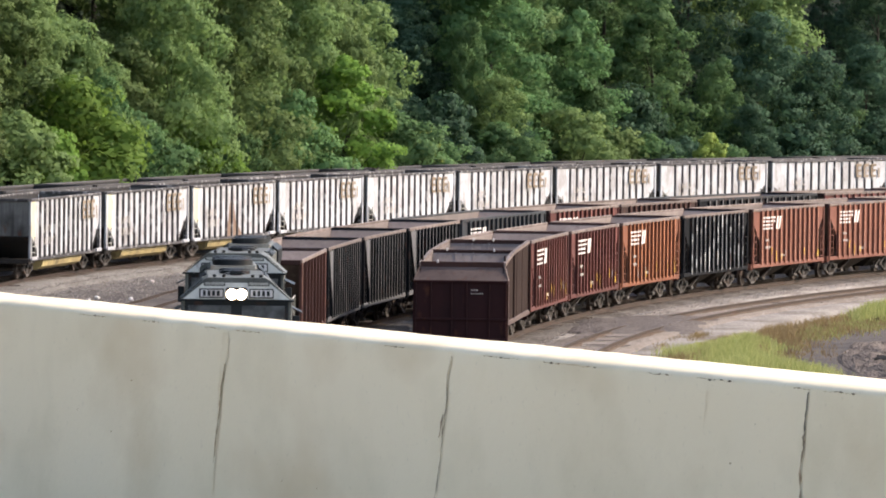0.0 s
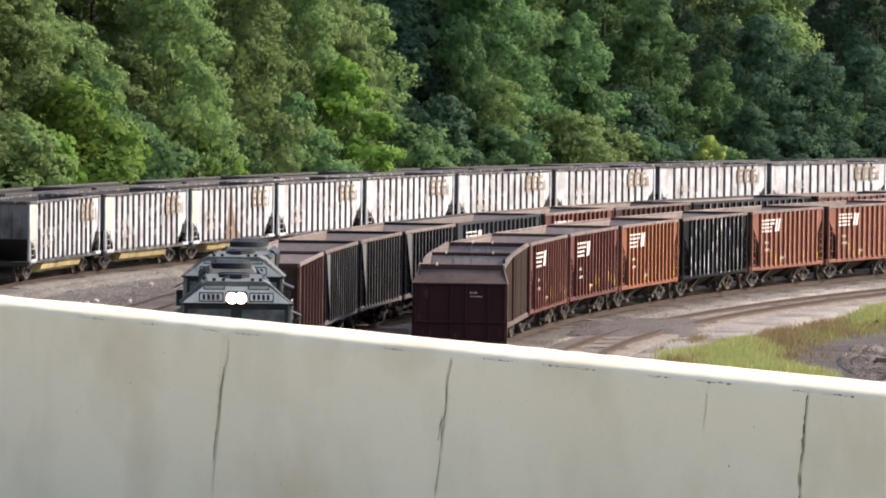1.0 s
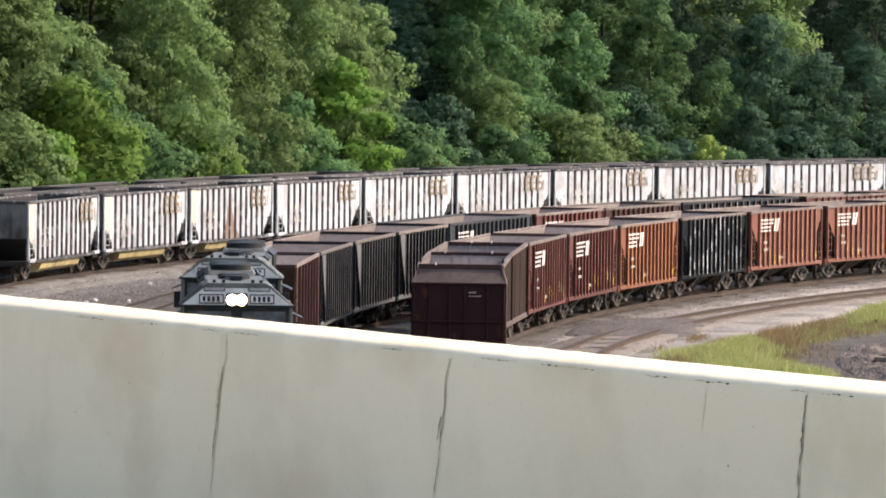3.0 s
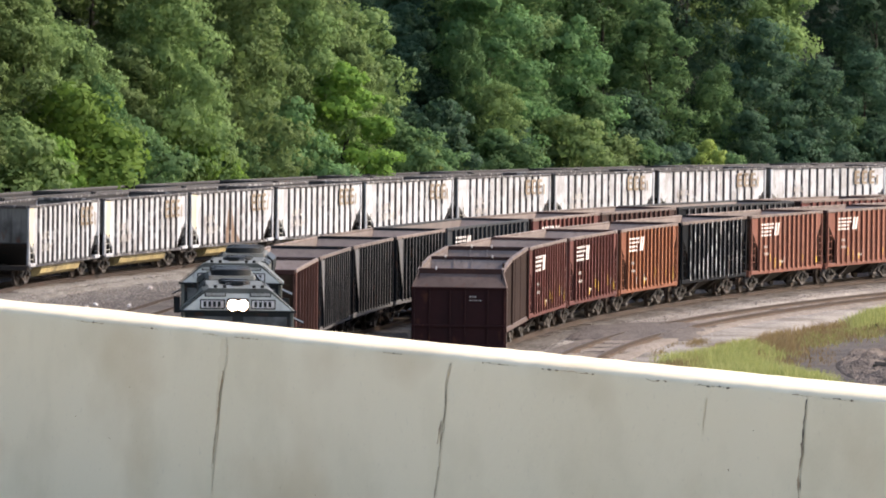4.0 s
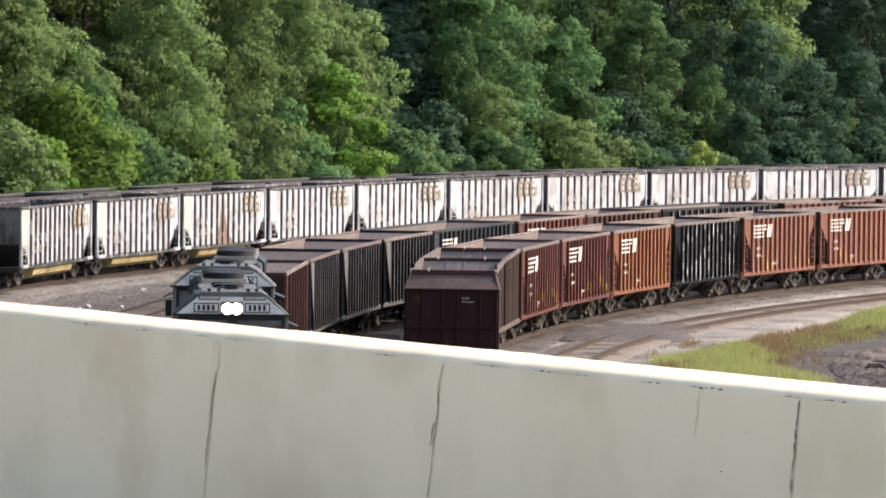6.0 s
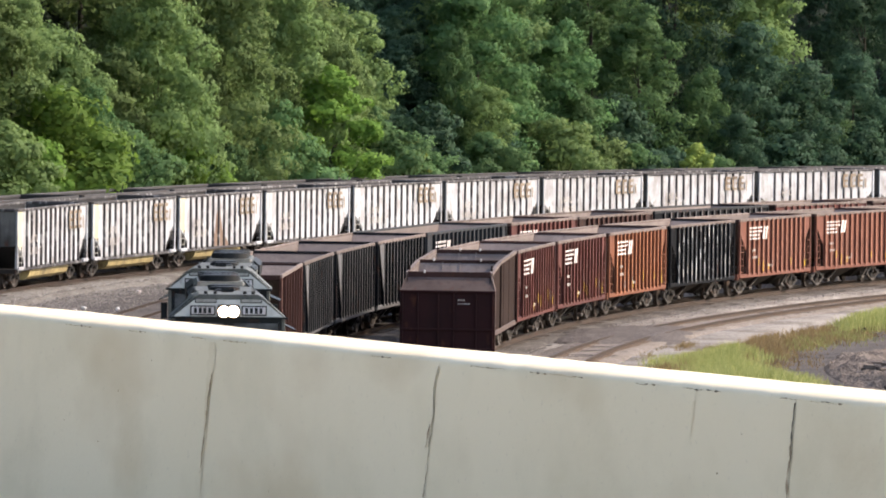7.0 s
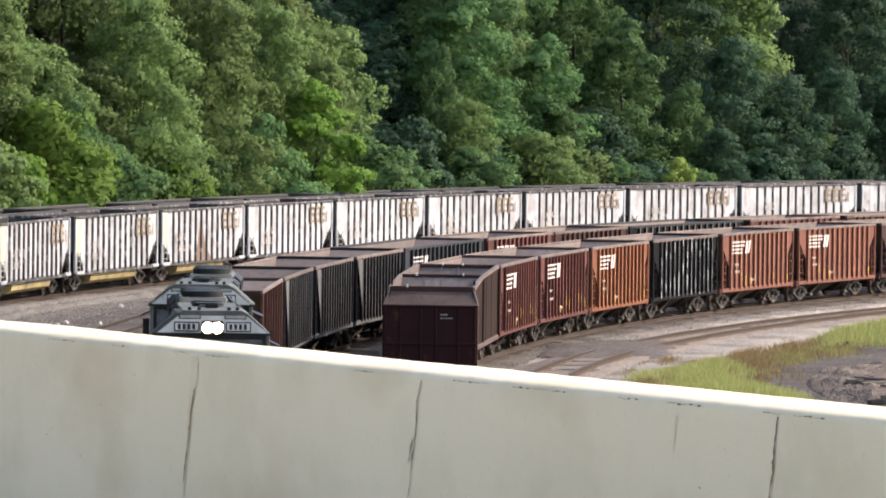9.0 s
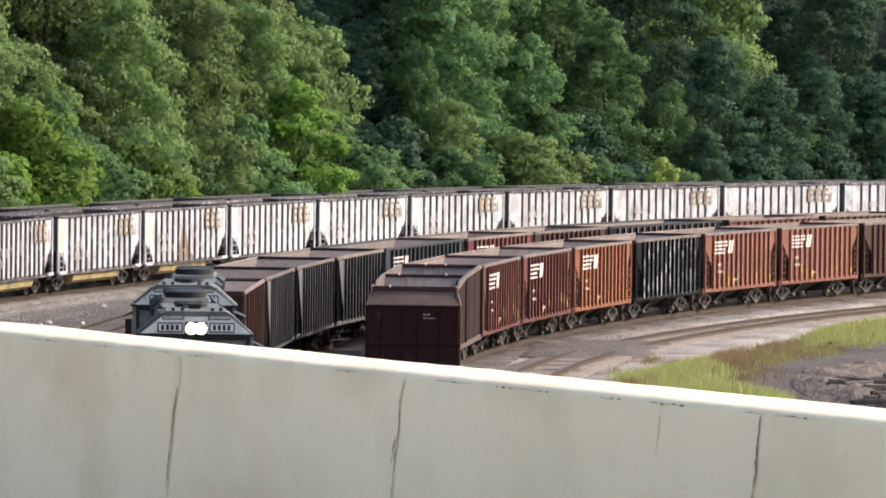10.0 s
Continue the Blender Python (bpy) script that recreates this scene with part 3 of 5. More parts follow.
    for k in range(3):
        box(bm, 0.37 + k * 0.09, 0.37 + k * 0.09 + 0.06, -L - 0.037, -L - 0.031, low - 0.36, low - 0.30)
    for k in range(6):
        box(bm, 0.37 + k * 0.075, 0.37 + k * 0.075 + 0.05, -L - 0.037, -L - 0.031, low - 0.48, low - 0.44)
    tagged(part("stencil", bm, MARK_GREY, root, "small pale stencilled bars"), kind="stuff")
    part("floor_sheet", boxes((-X + 0.05, X - 0.05, -L + 0.05, L - 0.05, 0.95, 1.0)), INSIDE, root)
    part("end_cap", slab(bmesh.new(), [(-W, -L, low), (W, -L, low), (X, -L + 0.50, low + 0.47), (-X, -L + 0.50, low + 0.47)], (0, 0.03, -0.03)), CAP, root, "worn brown sloping end cap")
    for y, z, deep in ((-L + 0.55, 3.16, 0.20), (-L + 5.1, 3.45, 0.15), (L - 0.1, 3.60, 0.16)):
        part("cross_tie", boxes((-X, X, y - 0.05, y + 0.05, z - deep, z), bevel=0.015), BROWN, root)
    # sloping partitions below the ties, stiffened by narrow ribs
    for y, z in ((-L + 5.06, 3.34), (L - 0.14, 3.46)):
        part("slope_sheet", slab(bmesh.new(), [(-X + 0.04, y, z), (X - 0.04, y, z), (X - 0.04, y - 1.5, z - 1.7), (-X + 0.04, y - 1.5, z - 1.7)], (0, 0.02, -0.03)), INSIDE, root)
        for x in (-0.62, 0.02):
            part("stiffener", slab(bmesh.new(), [(x, y, z), (x, y - 0.7, z - 0.793), (x, y - 0.7, z - 0.75), (x, y, z + 0.04)], (0.03, 0, 0)), INSIDE, root)
    for x, y, z in ((-0.92, -L + 5.0, 3.45), (0.80, -L + 5.0, 3.45), (-0.88, -L + 0.49, 3.16), (-0.55, L - 0.2, 3.6), (0.2, L - 0.2, 3.6)):
        part("bracket", boxes((x - 0.03, x + 0.03, y - 0.03, y + 0.03, z - 0.05, z + 0.06), bevel=0.01), MARK, root, "small pale bracket on the cross tie")
    part("centre_sill", boxes((-0.2, 0.2, -L, L, 0.62, 0.95), bevel=0.02), UNDER, root)
    trucks(root, L - 1.9)
    child("coupler", GEAR["coupler"], root, pose(0, L - 0.06, 0))
    return root


# ---- tub-bottomed coal gondola: body 15.4 m, 3.1 m wide ----
def gondola(mat, rib_mat, length=16.2, marks=True, tub=TUB, top=3.68, sill=0.95, end_mat=GREY):
    root = new("coal_gondola")
    L, X = length / 2 - 0.42, 1.50
    for s in (-1, 1):
        x = s * X
        bm = slab(bmesh.new(), [(x, -L, top - 0.08), (x, L, top - 0.08), (x, L, sill + 1.30), (x, L - 0.3, sill + 1.22), (x, L - 1.55, sill + 0.35), (x, L - 1.65, sill), (x, -L + 1.65, sill), (x, -L + 1.55, sill + 0.42), (x, -L + 0.3, sill + 1.10), (x, -L, sill + 1.15)], (-s * 0.03, 0, 0))
        part("side_sheet", bm, mat, root)
        part("side_lining", slab(bmesh.new(), [(x - s * 0.035, -L, top - 0.1), (x - s * 0.035, L, top - 0.1), (x - s * 0.035, L, sill + 0.6), (x - s * 0.035, -L, sill + 0.6)], (-s * 0.012, 0, 0)), COALED, root)
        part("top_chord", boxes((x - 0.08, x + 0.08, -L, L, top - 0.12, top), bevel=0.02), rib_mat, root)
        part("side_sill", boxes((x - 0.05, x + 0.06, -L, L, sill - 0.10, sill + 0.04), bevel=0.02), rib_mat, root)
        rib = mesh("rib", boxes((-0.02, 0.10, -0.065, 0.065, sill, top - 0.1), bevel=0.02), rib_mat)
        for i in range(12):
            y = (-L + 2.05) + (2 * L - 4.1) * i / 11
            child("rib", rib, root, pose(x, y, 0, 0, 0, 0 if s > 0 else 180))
        post = mesh("corner_post", boxes((-0.05, 0.07, -0.09, 0.09, sill, top - 0.1), bevel=0.02), mat)
        step = mesh("step", boxes((-0.06, 0.05, -0.55, 0.55, sill - 0.06, sill + 0.10), bevel=0.02), WHITE)
        for e in (-1, 1):
            child("corner_post", post, root, pose(x, e * (L - 0.09), 0, 0, 0, 0 if s > 0 else 180))
            ladder(root, pose(x + s * 0.05, e * (L - 0.62), 0), 0.62, sill - 0.15, sill + 1.0, 4, LOCO_PALE if e < 0 else GREY)
            child("step", step, root, pose(x + s * 0.08, e * (L - 0.62), 0))
    for e in (-1, 1):
        part("end_sheet", slab(bmesh.new(), [(-X, e * L, top - 0.05), (X, e * L, top - 0.05), (X, e * L, sill + 1.05), (-X, e * L, sill + 1.05)], (0, -e * 0.04, 0)), end_mat, root, "soiled grey end sheet")
        part("slope_sheet", slab(bmesh.new(), [(-X, e * L, sill + 1.05), (X, e * L, sill + 1.05), (X, e * (L - 2.2), sill - 0.1), (-X, e * (L - 2.2), sill - 0.1)], (0, 0, -0.04)), COALED, root)
        part("end_rail", boxes((-X, X, e * L - 0.07, e * L + 0.07, top - 0.12, top + 0.01), bevel=0.02), rib_mat, root)
        part("end_post", boxes((-0.07, 0.07, e * L - 0.08, e * L + 0.08, sill, top - 0.1), bevel=0.02), GREY, root)
        part("end_platform", boxes((-X, X, e * (L - 0.5) - 0.55, e * (L - 0.5) + 0.55, sill - 0.22, sill), bevel=0.02), UNDER, root)
        bm = bmesh.new()
        rod(bm, (-0.9, e * (L - 0.4), sill), (-0.9, e * (L - 0.4), sill + 0.7), 0.18, 10)
        part("brake_cylinder", bm, UNDER, root)
    for s in (-1, 1):
        bm = bmesh.new()
        ring = [(0.16, 0.98), (0.16, 0.50), (0.30, 0.36), (1.02, 0.36), (1.30, 0.52), (1.38, 0.75), (1.38, 0.98)]
        slab(bm, [(s * x, -L + 3.45, z) for x, z in ring], (0, 2 * L - 6.9, 0))
        part("tub", bm, tub, root, "soiled yellow tub under the sill")
    part("floor_sheet", boxes((-X, X, -L + 2.0, L - 2.0, 0.99, 1.03)), COALED, root)
    for y in (-4.6, -1.5, 1.5, 4.6):
        part("cross_tie", boxes((-X, X, y - 0.06, y + 0.06, top - 0.9, top - 0.72), bevel=0.02), COALED, root)
    part("centre_sill", boxes((-0.15, 0.15, -L, L, 0.6, 0.98), bevel=0.02), UNDER, root)
    trucks(root, L - 1.65)
    couplers(root, L - 0.06)
    if marks:
        y0 = L - 4.35
        for k in range(3):
            a = y0 + k * 1.0
            for r in ((a, a + 0.72, 3.22, 3.38), (a, a + 0.72, 2.52, 2.66), (a, a + 0.24, 2.6, 3.3), (a + (0.5 if k == 1 else 0.1), a + 0.72, 2.88, 3.02)):
                part("mark_bar", boxes((X + 0.101, X + 0.106, *r)), MARK_RUST, root)
        part("mark_bar", boxes((X + 0.101, X + 0.106, y0 + 3.0, y0 + 3.2, 2.5, 3.1)), MARK_RUST, root)
        bm = bmesh.new()
        for z, n, w in ((2.1, 4, 0.30), (1.55, 6, 0.26)):
            for k in range(n):
                a = -L + 2.5 + k * (w + 0.14)
                box(bm, X + 0.101, X + 0.106, a, a + 0.09, z, z + 0.34)
                box(bm, X + 0.101, X + 0.106, a + 0.09, a + w, z + (0.0, 0.13, 0.26)[k % 3], z + (0.08, 0.21, 0.34)[k % 3])
        tagged(part("stencil", bm, MARK_GREY, root, "grey unreadable lettering bars"), kind="stuff")
    return root


# ---- the parked strings ----
def place(kind, template, m, label, category, group):
    """Copies the template the first time too, so that every car is alike in structure."""
    return tagged(copy_thing(template, m), label, category, group)


def discard(root):
    for o in (*root.children_recursive, root):
        bpy.data.objects.remove(o)


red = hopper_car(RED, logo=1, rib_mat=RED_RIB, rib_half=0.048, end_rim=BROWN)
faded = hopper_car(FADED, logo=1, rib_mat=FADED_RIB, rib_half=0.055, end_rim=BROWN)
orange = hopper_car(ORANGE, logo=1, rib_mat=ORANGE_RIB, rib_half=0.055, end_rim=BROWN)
brown = hopper_car(BROWN, logo=0, rib_mat=SIDE_WORN)
plain_brown = hopper_car(SIDE_WORN, ribs=7, rib_half=0.06, end_rim=BROWN)
black = hopper_car(BLACK, ribs=13, rib_mat=BLACK_RIB, rib_half=0.035, gusset_mat=GUSSET)
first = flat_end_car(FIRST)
black_scuffed = hopper_car(BLACK, ribs=13, rib_mat=SCUFFED, rib_half=0.032)
long_grey = hopper_car(GREY, length=18.4, ribs=17, logo=1, rim=GREY)
long_dark = hopper_car(BLACK, length=18.4, ribs=17, rim=GREY, rib_mat=BLACK_RIB)

LR = 13.45
PARKED = [(first, "brown smooth-sided hopper car with a lowered flat end"), (red, "oxide red ribbed hopper car with white mark"),
          (red, "oxide red ribbed hopper car with white mark"), (orange, "faded orange-red ribbed hopper car with white mark"),
          (black_scuffed, "black ribbed hopper car with chalky scuffed ribs"), (faded, "faded brown-red ribbed hopper car with white mark"),
          (faded, "faded brown-red ribbed hopper car with white mark"), (brown, "brown ribbed hopper car, empty"), (red, "oxide red ribbed hopper car with white mark")]
for i, (template, label) in enumerate(PARKED):
    place("hopper", template, stand(RIGHT_TRACK, (i - 1.5) * LR), label, "hopper car", "hopper cars parked on the curve")

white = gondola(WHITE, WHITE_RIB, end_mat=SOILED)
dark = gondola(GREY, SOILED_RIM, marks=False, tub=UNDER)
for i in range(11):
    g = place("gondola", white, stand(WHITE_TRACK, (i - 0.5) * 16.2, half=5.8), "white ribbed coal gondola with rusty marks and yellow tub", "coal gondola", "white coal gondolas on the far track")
    if i < 3:
        e = -7.68
        part("end_panel", slab(bmesh.new(), [(1.503, e + 0.2, 3.55), (1.503, e + 1.15, 3.55), (1.503, e + 1.15, 1.72), (1.503, e + 0.2, 2.14)], (0.004, 0, 0)), YELLOWED, g, "yellowed smooth end panel")
    if i == 2:
        bm = bmesh.new()
        ridge = [(-1.35, 0.97), (-1.2, 1.5), (-1.0, 1.9), (-0.85, 2.5), (-0.62, 2.75), (-0.5, 3.2), (-0.3, 3.3), (-0.12, 2.75), (0.15, 2.2), (0.4, 1.7), (0.95, 1.4), (1.4, 1.15), (1.5, 0.97)]
        slab(bm, [(1.506, y, z) for y, z in ridge], (0.004, 0, 0))
        part("rust_stain", bm, STAIN, g, "large brown rust stain")
for i in range(12):
    place("gondola", dark, stand(WHITE_TRACK, (i - 1.0) * 16.2 + 6.0, -4.4, half=5.8), "dark grey coal gondola, empty, beside the white string", "coal gondola", "dark coal gondolas on the rear track")


# ---- locomotive: hood unit with a wide cab, 21.6 m over couplers, front towards -y ----
def locomotive():
    root = new("locomotive")
    F = -10.2
    part("frame", boxes((-1.5, 1.5, F, 10.2, 1.05, 1.42), bevel=0.05), LOCO_DARK, root)
    part("fuel_tank", boxes((-1.35, 1.35, -3.0, 3.0, 0.35, 1.05), bevel=0.15), LOCO_DARK, root)
    part("pilot", slab(bmesh.new(), [(-1.5, F, 0.15), (1.5, F, 0.15), (1.5, F, 1.5), (-1.5, F, 1.5)], (0, -0.12, 0)), LOCO_DARK, root)
    bm = bmesh.new()
    slab(bm, [(-0.95, F + 0.55, 1.42), (0.95, F + 0.55, 1.42), (0.95, F + 0.65, 2.55), (0.7, F + 0.72, 2.75), (-0.7, F + 0.72, 2.75), (-0.95, F + 0.65, 2.55)], (0, 2.0, 0))
    part("nose", bm, LOCO, root)
    # cab: walls, eaves, and a roof with sloping sides
    c0, c1 = F + 2.55, F + 4.9
    part("cab", boxes((-1.52, 1.52, c0, c1, 1.42, 3.75), bevel=0.05), LOCO, root)
    sec = [(-1.58, 3.72), (-0.95, 4.28), (-0.8, 4.36), (0.8, 4.36), (0.95, 4.28), (1.58, 3.72)]
    bm = slab(bmesh.new(), [(x, c0 - 0.08, z) for x, z in sec], (0, c1 - c0 + 0.2, 0))
    part("cab_roof", bm, LOCO, root, "pale grey sloping cab roof")
    bm = slab(bmesh.new(), [(x, c0 - 0.10, z) for x, z in ((-1.50, 3.76), (-0.92, 4.22), (0.92, 4.22), (1.50, 3.76))], (0, -0.03, 0))
    part("front_panel", bm, LOCO_FRONT, root, "panel over the windscreen, coloured pale as by sun glare")
    part("roof_edge", slab(bmesh.new(), [(-1.62, c0 - 0.16, 3.70), (1.62, c0 - 0.16, 3.70), (1.62, c0 + 0.02, 3.70), (-1.62, c0 + 0.02, 3.70)], (0, 0, 0.05)), LOCO_DARK, root)
    for s in (-1, 1):
        x = s * 0.70
        b = part("number_board", boxes((x - 0.345, x + 0.345, c0 - 0.165, c0 - 0.13, 3.79, 4.06), bevel=0.012), LOCO_DARK, root, "number board with black rim")
        f = part("face", boxes((x - 0.31, x + 0.31, c0 - 0.172, c0 - 0.166, 3.825, 4.025), bevel=0.002), MARK, b)
        bm = bmesh.new()
        for k in range(4):
            q = x - 0.245 + k * 0.13
            box(bm, q, q + 0.08, c0 - 0.178, c0 - 0.173, 3.85, 4.0)
        part("digit_bar", bm, LOCO_DARK, b)
    for s in (-1, 1):
        part("windscreen", boxes((s * 0.75 - 0.60, s * 0.75 + 0.60, c0 - 0.055, c0 - 0.035, 2.98, 3.58), bevel=0.008), SKY_GLASS, root)
        w = part("side_window", boxes((s * 1.535 - 0.012, s * 1.535 + 0.012, c0 + 0.5, c0 + 1.9, 2.75, 3.4)), GLASS, root)
        part("sun_visor", slab(bmesh.new(), [(s * 1.53, c0 + 0.4, 3.5), (s * 1.53, c0 + 2.0, 3.5), (s * 1.85, c0 + 2.0, 3.36), (s * 1.85, c0 + 0.4, 3.36)], (0, 0, 0.03)), LOCO_DARK, root)
        part("mirror", boxes((s * 1.68 - 0.1, s * 1.68 + 0.1, c0 + 0.25, c0 + 0.29, 2.8, 3.3), bevel=0.01), LOCO_DARK, root)
    bm = boxes((-0.30, 0.30, c0 - 0.22, c0 - 0.08, 3.72, 4.09), bevel=0.04)
    h = part("headlight", bm, LOCO_DARK, root)
    for x in (-0.13, 0.13):
        # this ring glows by itself as the lens's warm halo
        part("reflector", rod(bmesh.new(), (x, c0 - 0.235, 3.90), (x, c0 - 0.20, 3.90), 0.165, 20), HALO_RING, h, "warm glowing halo ring around the lens")
        bm = rod(bmesh.new(), (x, c0 - 0.25, 3.90), (x, c0 - 0.215, 3.90), 0.135, 16)
        part("lens", bm, LAMP, h, "lit headlight lens")
    part("window_band", boxes((-1.49, 1.49, c0 - 0.035, c0 - 0.003, 2.82, 3.70)), LOCO_DARK, root, "black surround of the windscreen")
    for x in (-1.50, 1.50):
        part("cab_post", boxes((x - 0.05, x + 0.05, c0 - 0.06, c0 + 0.04, 1.5, 3.70), bevel=0.015), LOCO, root)
    # horn, aerials and lifting lugs on the roof
    bm = bmesh.new()
    for x in (-0.12, 0, 0.12):
        rod(bm, (x, c1 - 0.7, 4.43), (x, c1 - 0.3, 4.43), 0.06, 8, 0.025)
    box(bm, -0.16, 0.16, c1 - 0.36, c1 - 0.28, 4.34, 4.45)
    part("horn", bm, LOCO_DARK, root)
    for x in (-0.62, -0.36, 0.45, 0.68):
        part("aerial", boxes((x - 0.05, x + 0.05, c0 + 0.3, c0 + 0.42, 4.35, 4.44), bevel=0.02), LOCO_DARK, root)
    for s in (-1, 1):
        part("roof_step", boxes((s * 0.62 - 0.30, s * 0.62 + 0.30, c0 - 0.15, c0 - 0.11, 4.13, 4.25), bevel=0.015), LOCO_DARK, root)
        part("step_plate", boxes((s * 0.62 - 0.27, s * 0.62 + 0.27, c0 - 0.158, c0 - 0.15, 4.155, 4.235)), LOCO_PALE, root)
        part("gutter", slab(bmesh.new(), [(s * 0.97, c0 - 0.12, 4.285), (s * 1.60, c0 - 0.12, 3.735), (s * 1.60, c0 - 0.05, 3.735), (s * 0.97, c0 - 0.05, 4.285)], (0, 0, 0.025)), LOCO_DARK, root)
    # long hood with dynamic brake bulge, grilles, exhaust, fans and flared radiators
    h0 = c1 + 0.05
    part("hood", boxes((-0.92, 0.92, h0, 9.6, 1.42, 4.08), bevel=0.06), LOCO, root)
    part("blower_bulge", boxes((-1.05, -0.5, h0, h0 + 3.2, 2.0, 4.2), bevel=0.1), LOCO, root)
    part("brake_hatch", slab(bmesh.new(), [(-0.90, h0 + 3.0, 4.0), (-1.0, h0 + 3.0, 4.10), (-0.8, h0 + 3.0, 4.26), (0.8, h0 + 3.0, 4.26), (1.0, h0 + 3.0, 4.10), (0.90, h0 + 3.0, 4.0)], (0, 3.6, 0)), LOCO, root)
    for s in (-1, 1):
        for k in range(9):
            y = h0 + 3.15 + k * 0.37
            part("louvre", slab(bmesh.new(), [(s * 1.005, y, 4.11), (s * 1.005, y + 0.3, 4.11), (s * 0.83, y + 0.3, 4.25), (s * 0.83, y, 4.25)], (s * 0.02, 0, 0.02)), LOCO_DARK, root)
        part("radiator", slab(bmesh.new(), [(s * 0.91, 5.2, 3.4), (s * 0.98, 5.2, 3.8), (s * 0.98, 5.2, 4.05), (s * 0.78, 5.2, 4.22)], (0, 4.2, 0)), LOCO_DARK, root)
    part("radiator_hatch", boxes((-0.78, 0.78, 5.2, 9.4, 4.0, 4.26), bevel=0.12), LOCO, root)
    part("exhaust_pipe", boxes((-0.3, 0.3, h0 + 2.1, h0 + 2.6, 4.05, 4.34), bevel=0.04), LOCO_DARK, root)
    for y in (h0 + 3.8, h0 + 5.4, 6.0, 7.4, 8.8):
        z, r = (4.16, 0.45) if y < 4 else (4.24, 0.60)
        fan = part("fan", rod(bmesh.new(), (0, y, z - 0.2), (0, y, z + 0.18), r, 40), LOCO_DARK, root)
        part("fan_grille", rod(bmesh.new(), (0, y, z + 0.17), (0, y, z + 0.2), r * 0.85, 20), LOCO_DARK, fan)
    bm = bmesh.new()
    for s in (-1, 1):
        ys = [F + 0.1, F + 1.3, F + 2.4] + [c1 + 0.3 + 1.9 * k for k in range(8)]
        for y in ys:
            rod(bm, (s * 1.45, y, 1.42), (s * 1.45, y, 2.45), 0.02, 6)
        rod(bm, (s * 1.45, c1 + 0.3, 2.45), (s * 1.45, ys[-1], 2.45), 0.02, 6)
    part("handrail", bm, LOCO_PALE, root)
    for y in (-6.7, 6.7):
        t = child("truck", GEAR["bolster"], root, pose(0, y, 0))
        for s in (-1, 1):
            part("side_frame", boxes((s * 1.05 - 0.09, s * 1.05 + 0.09, -2.3, 2.3, 0.45, 0.85), bevel=0.05), LOCO_DARK, t)
        for w in (-1.75, 0, 1.75):
            child("wheelset", GEAR["wheelset"], t, pose(0, w, 0.455))
    couplers(root, 10.2)
    return root


engine = locomotive()
# the moving train: middle of each vehicle on its track at the start, in metres
TRAIN = []
s = -LR - 10.75
for label in ("grey diesel locomotive trailing behind the leader", "grey diesel locomotive leading with its headlight lit"):
    TRAIN.append((place("locomotive", engine, stand(MID_TRACK, s, half=6.7), label, "locomotive", "locomotives of the moving train"), s, 6.7))
    s -= 21.5
s = -LR
for template, length, label in ((plain_brown, LR, "red-brown hopper car with few ribs behind locomotives"), (black, LR, "black ribbed hopper car, empty"), (black, LR, "black ribbed hopper car, empty"),
                                (black, LR, "black ribbed hopper car, empty"), (long_grey, 18.4, "long grey gondola-like hopper car with white mark"), (red, 12.9, "oxide red ribbed hopper car with white mark"),
                                (brown, 12.9, "brown ribbed hopper car, empty"), (long_dark, 18.4, "long dark hopper car"), (red, LR, "oxide red ribbed hopper car with white mark"), (brown, LR, "brown ribbed hopper car, empty")):
    TRAIN.append((place("hopper", template, stand(MID_TRACK, s + length / 2), label, "hopper car", "cars of the moving train"), s + length / 2, 4.6))
    s += length
for o in (red, plain_brown, faded, orange, brown, black, black_scuffed, first, long_grey, long_dark, white, dark, engine):
    discard(o)
# the trailing unit runs with its headlight off
for o in TRAIN[0][0].children_recursive:
    if o.name.startswith(("lens", "reflector")):
        o.data = o.data.copy()
        o.data.materials[0] = GLASS
        o["label"] = "unlit headlight glass"


# ---- tracks and beds ----
EMPTY_TRACK = curve_table(8.45, 267.0, 0.1928, 0.0038, 0.0)
bed("ballast_bed_1", RIGHT_TRACK, -60, 130, 0, 1.9, BALLAST_DIRTY, "dirty ballast bed under the parked hoppers")
bed("ballast_bed_2", MID_TRACK, -70, 150, 0, 1.9, BALLAST_DIRTY, "dirty ballast bed under the moving train")
bed("ballast_bed_3", WHITE_TRACK, -60, 160, 0, 2.2, BALLAST_GREY, "grey ballast bed under the white gondolas")
bed("ballast_bed_4", WHITE_TRACK, -60, 160, -4.4, 2.0, BALLAST_DIRTY, "ballast bed of the rear track")
bed("ballast_bed_5", RIGHT_TRACK, -60, 130, 7.3, 1.6, BALLAST, "pale crushed stone bed of the empty curve", top=-0.22)
bed("ballast_bed_7", EMPTY_TRACK, -60, 130, 0, 1.7, DULL_STONE, "grey-brown gravel bed of the empty track", top=-0.148, foot=0.6)
bed("ballast_bed_8", EMPTY_TRACK, -60, 130, -0.8, 0.24, RUSTY_SOIL, "rust-brown dirt along the inner rail", top=-0.125, foot=0.22)
bed("ballast_bed_9", EMPTY_TRACK, -60, 130, 0.8, 0.24, RUSTY_SOIL, "rust-brown dirt along the outer rail", top=-0.125, foot=0.22)
bed("ballast_bed_6", RIGHT_TRACK, -60, 130, 2.75, 0.75, BALLAST, "pale crushed stone between two tracks", top=-0.24, foot=0.5)
rail_track(RIGHT_TRACK, -60, 130, 0, "rusty rails under parked hopper cars", (-35, 75))
rail_track(MID_TRACK, -70, 150, 0, "rusty rails under the moving train", (-20, 40))
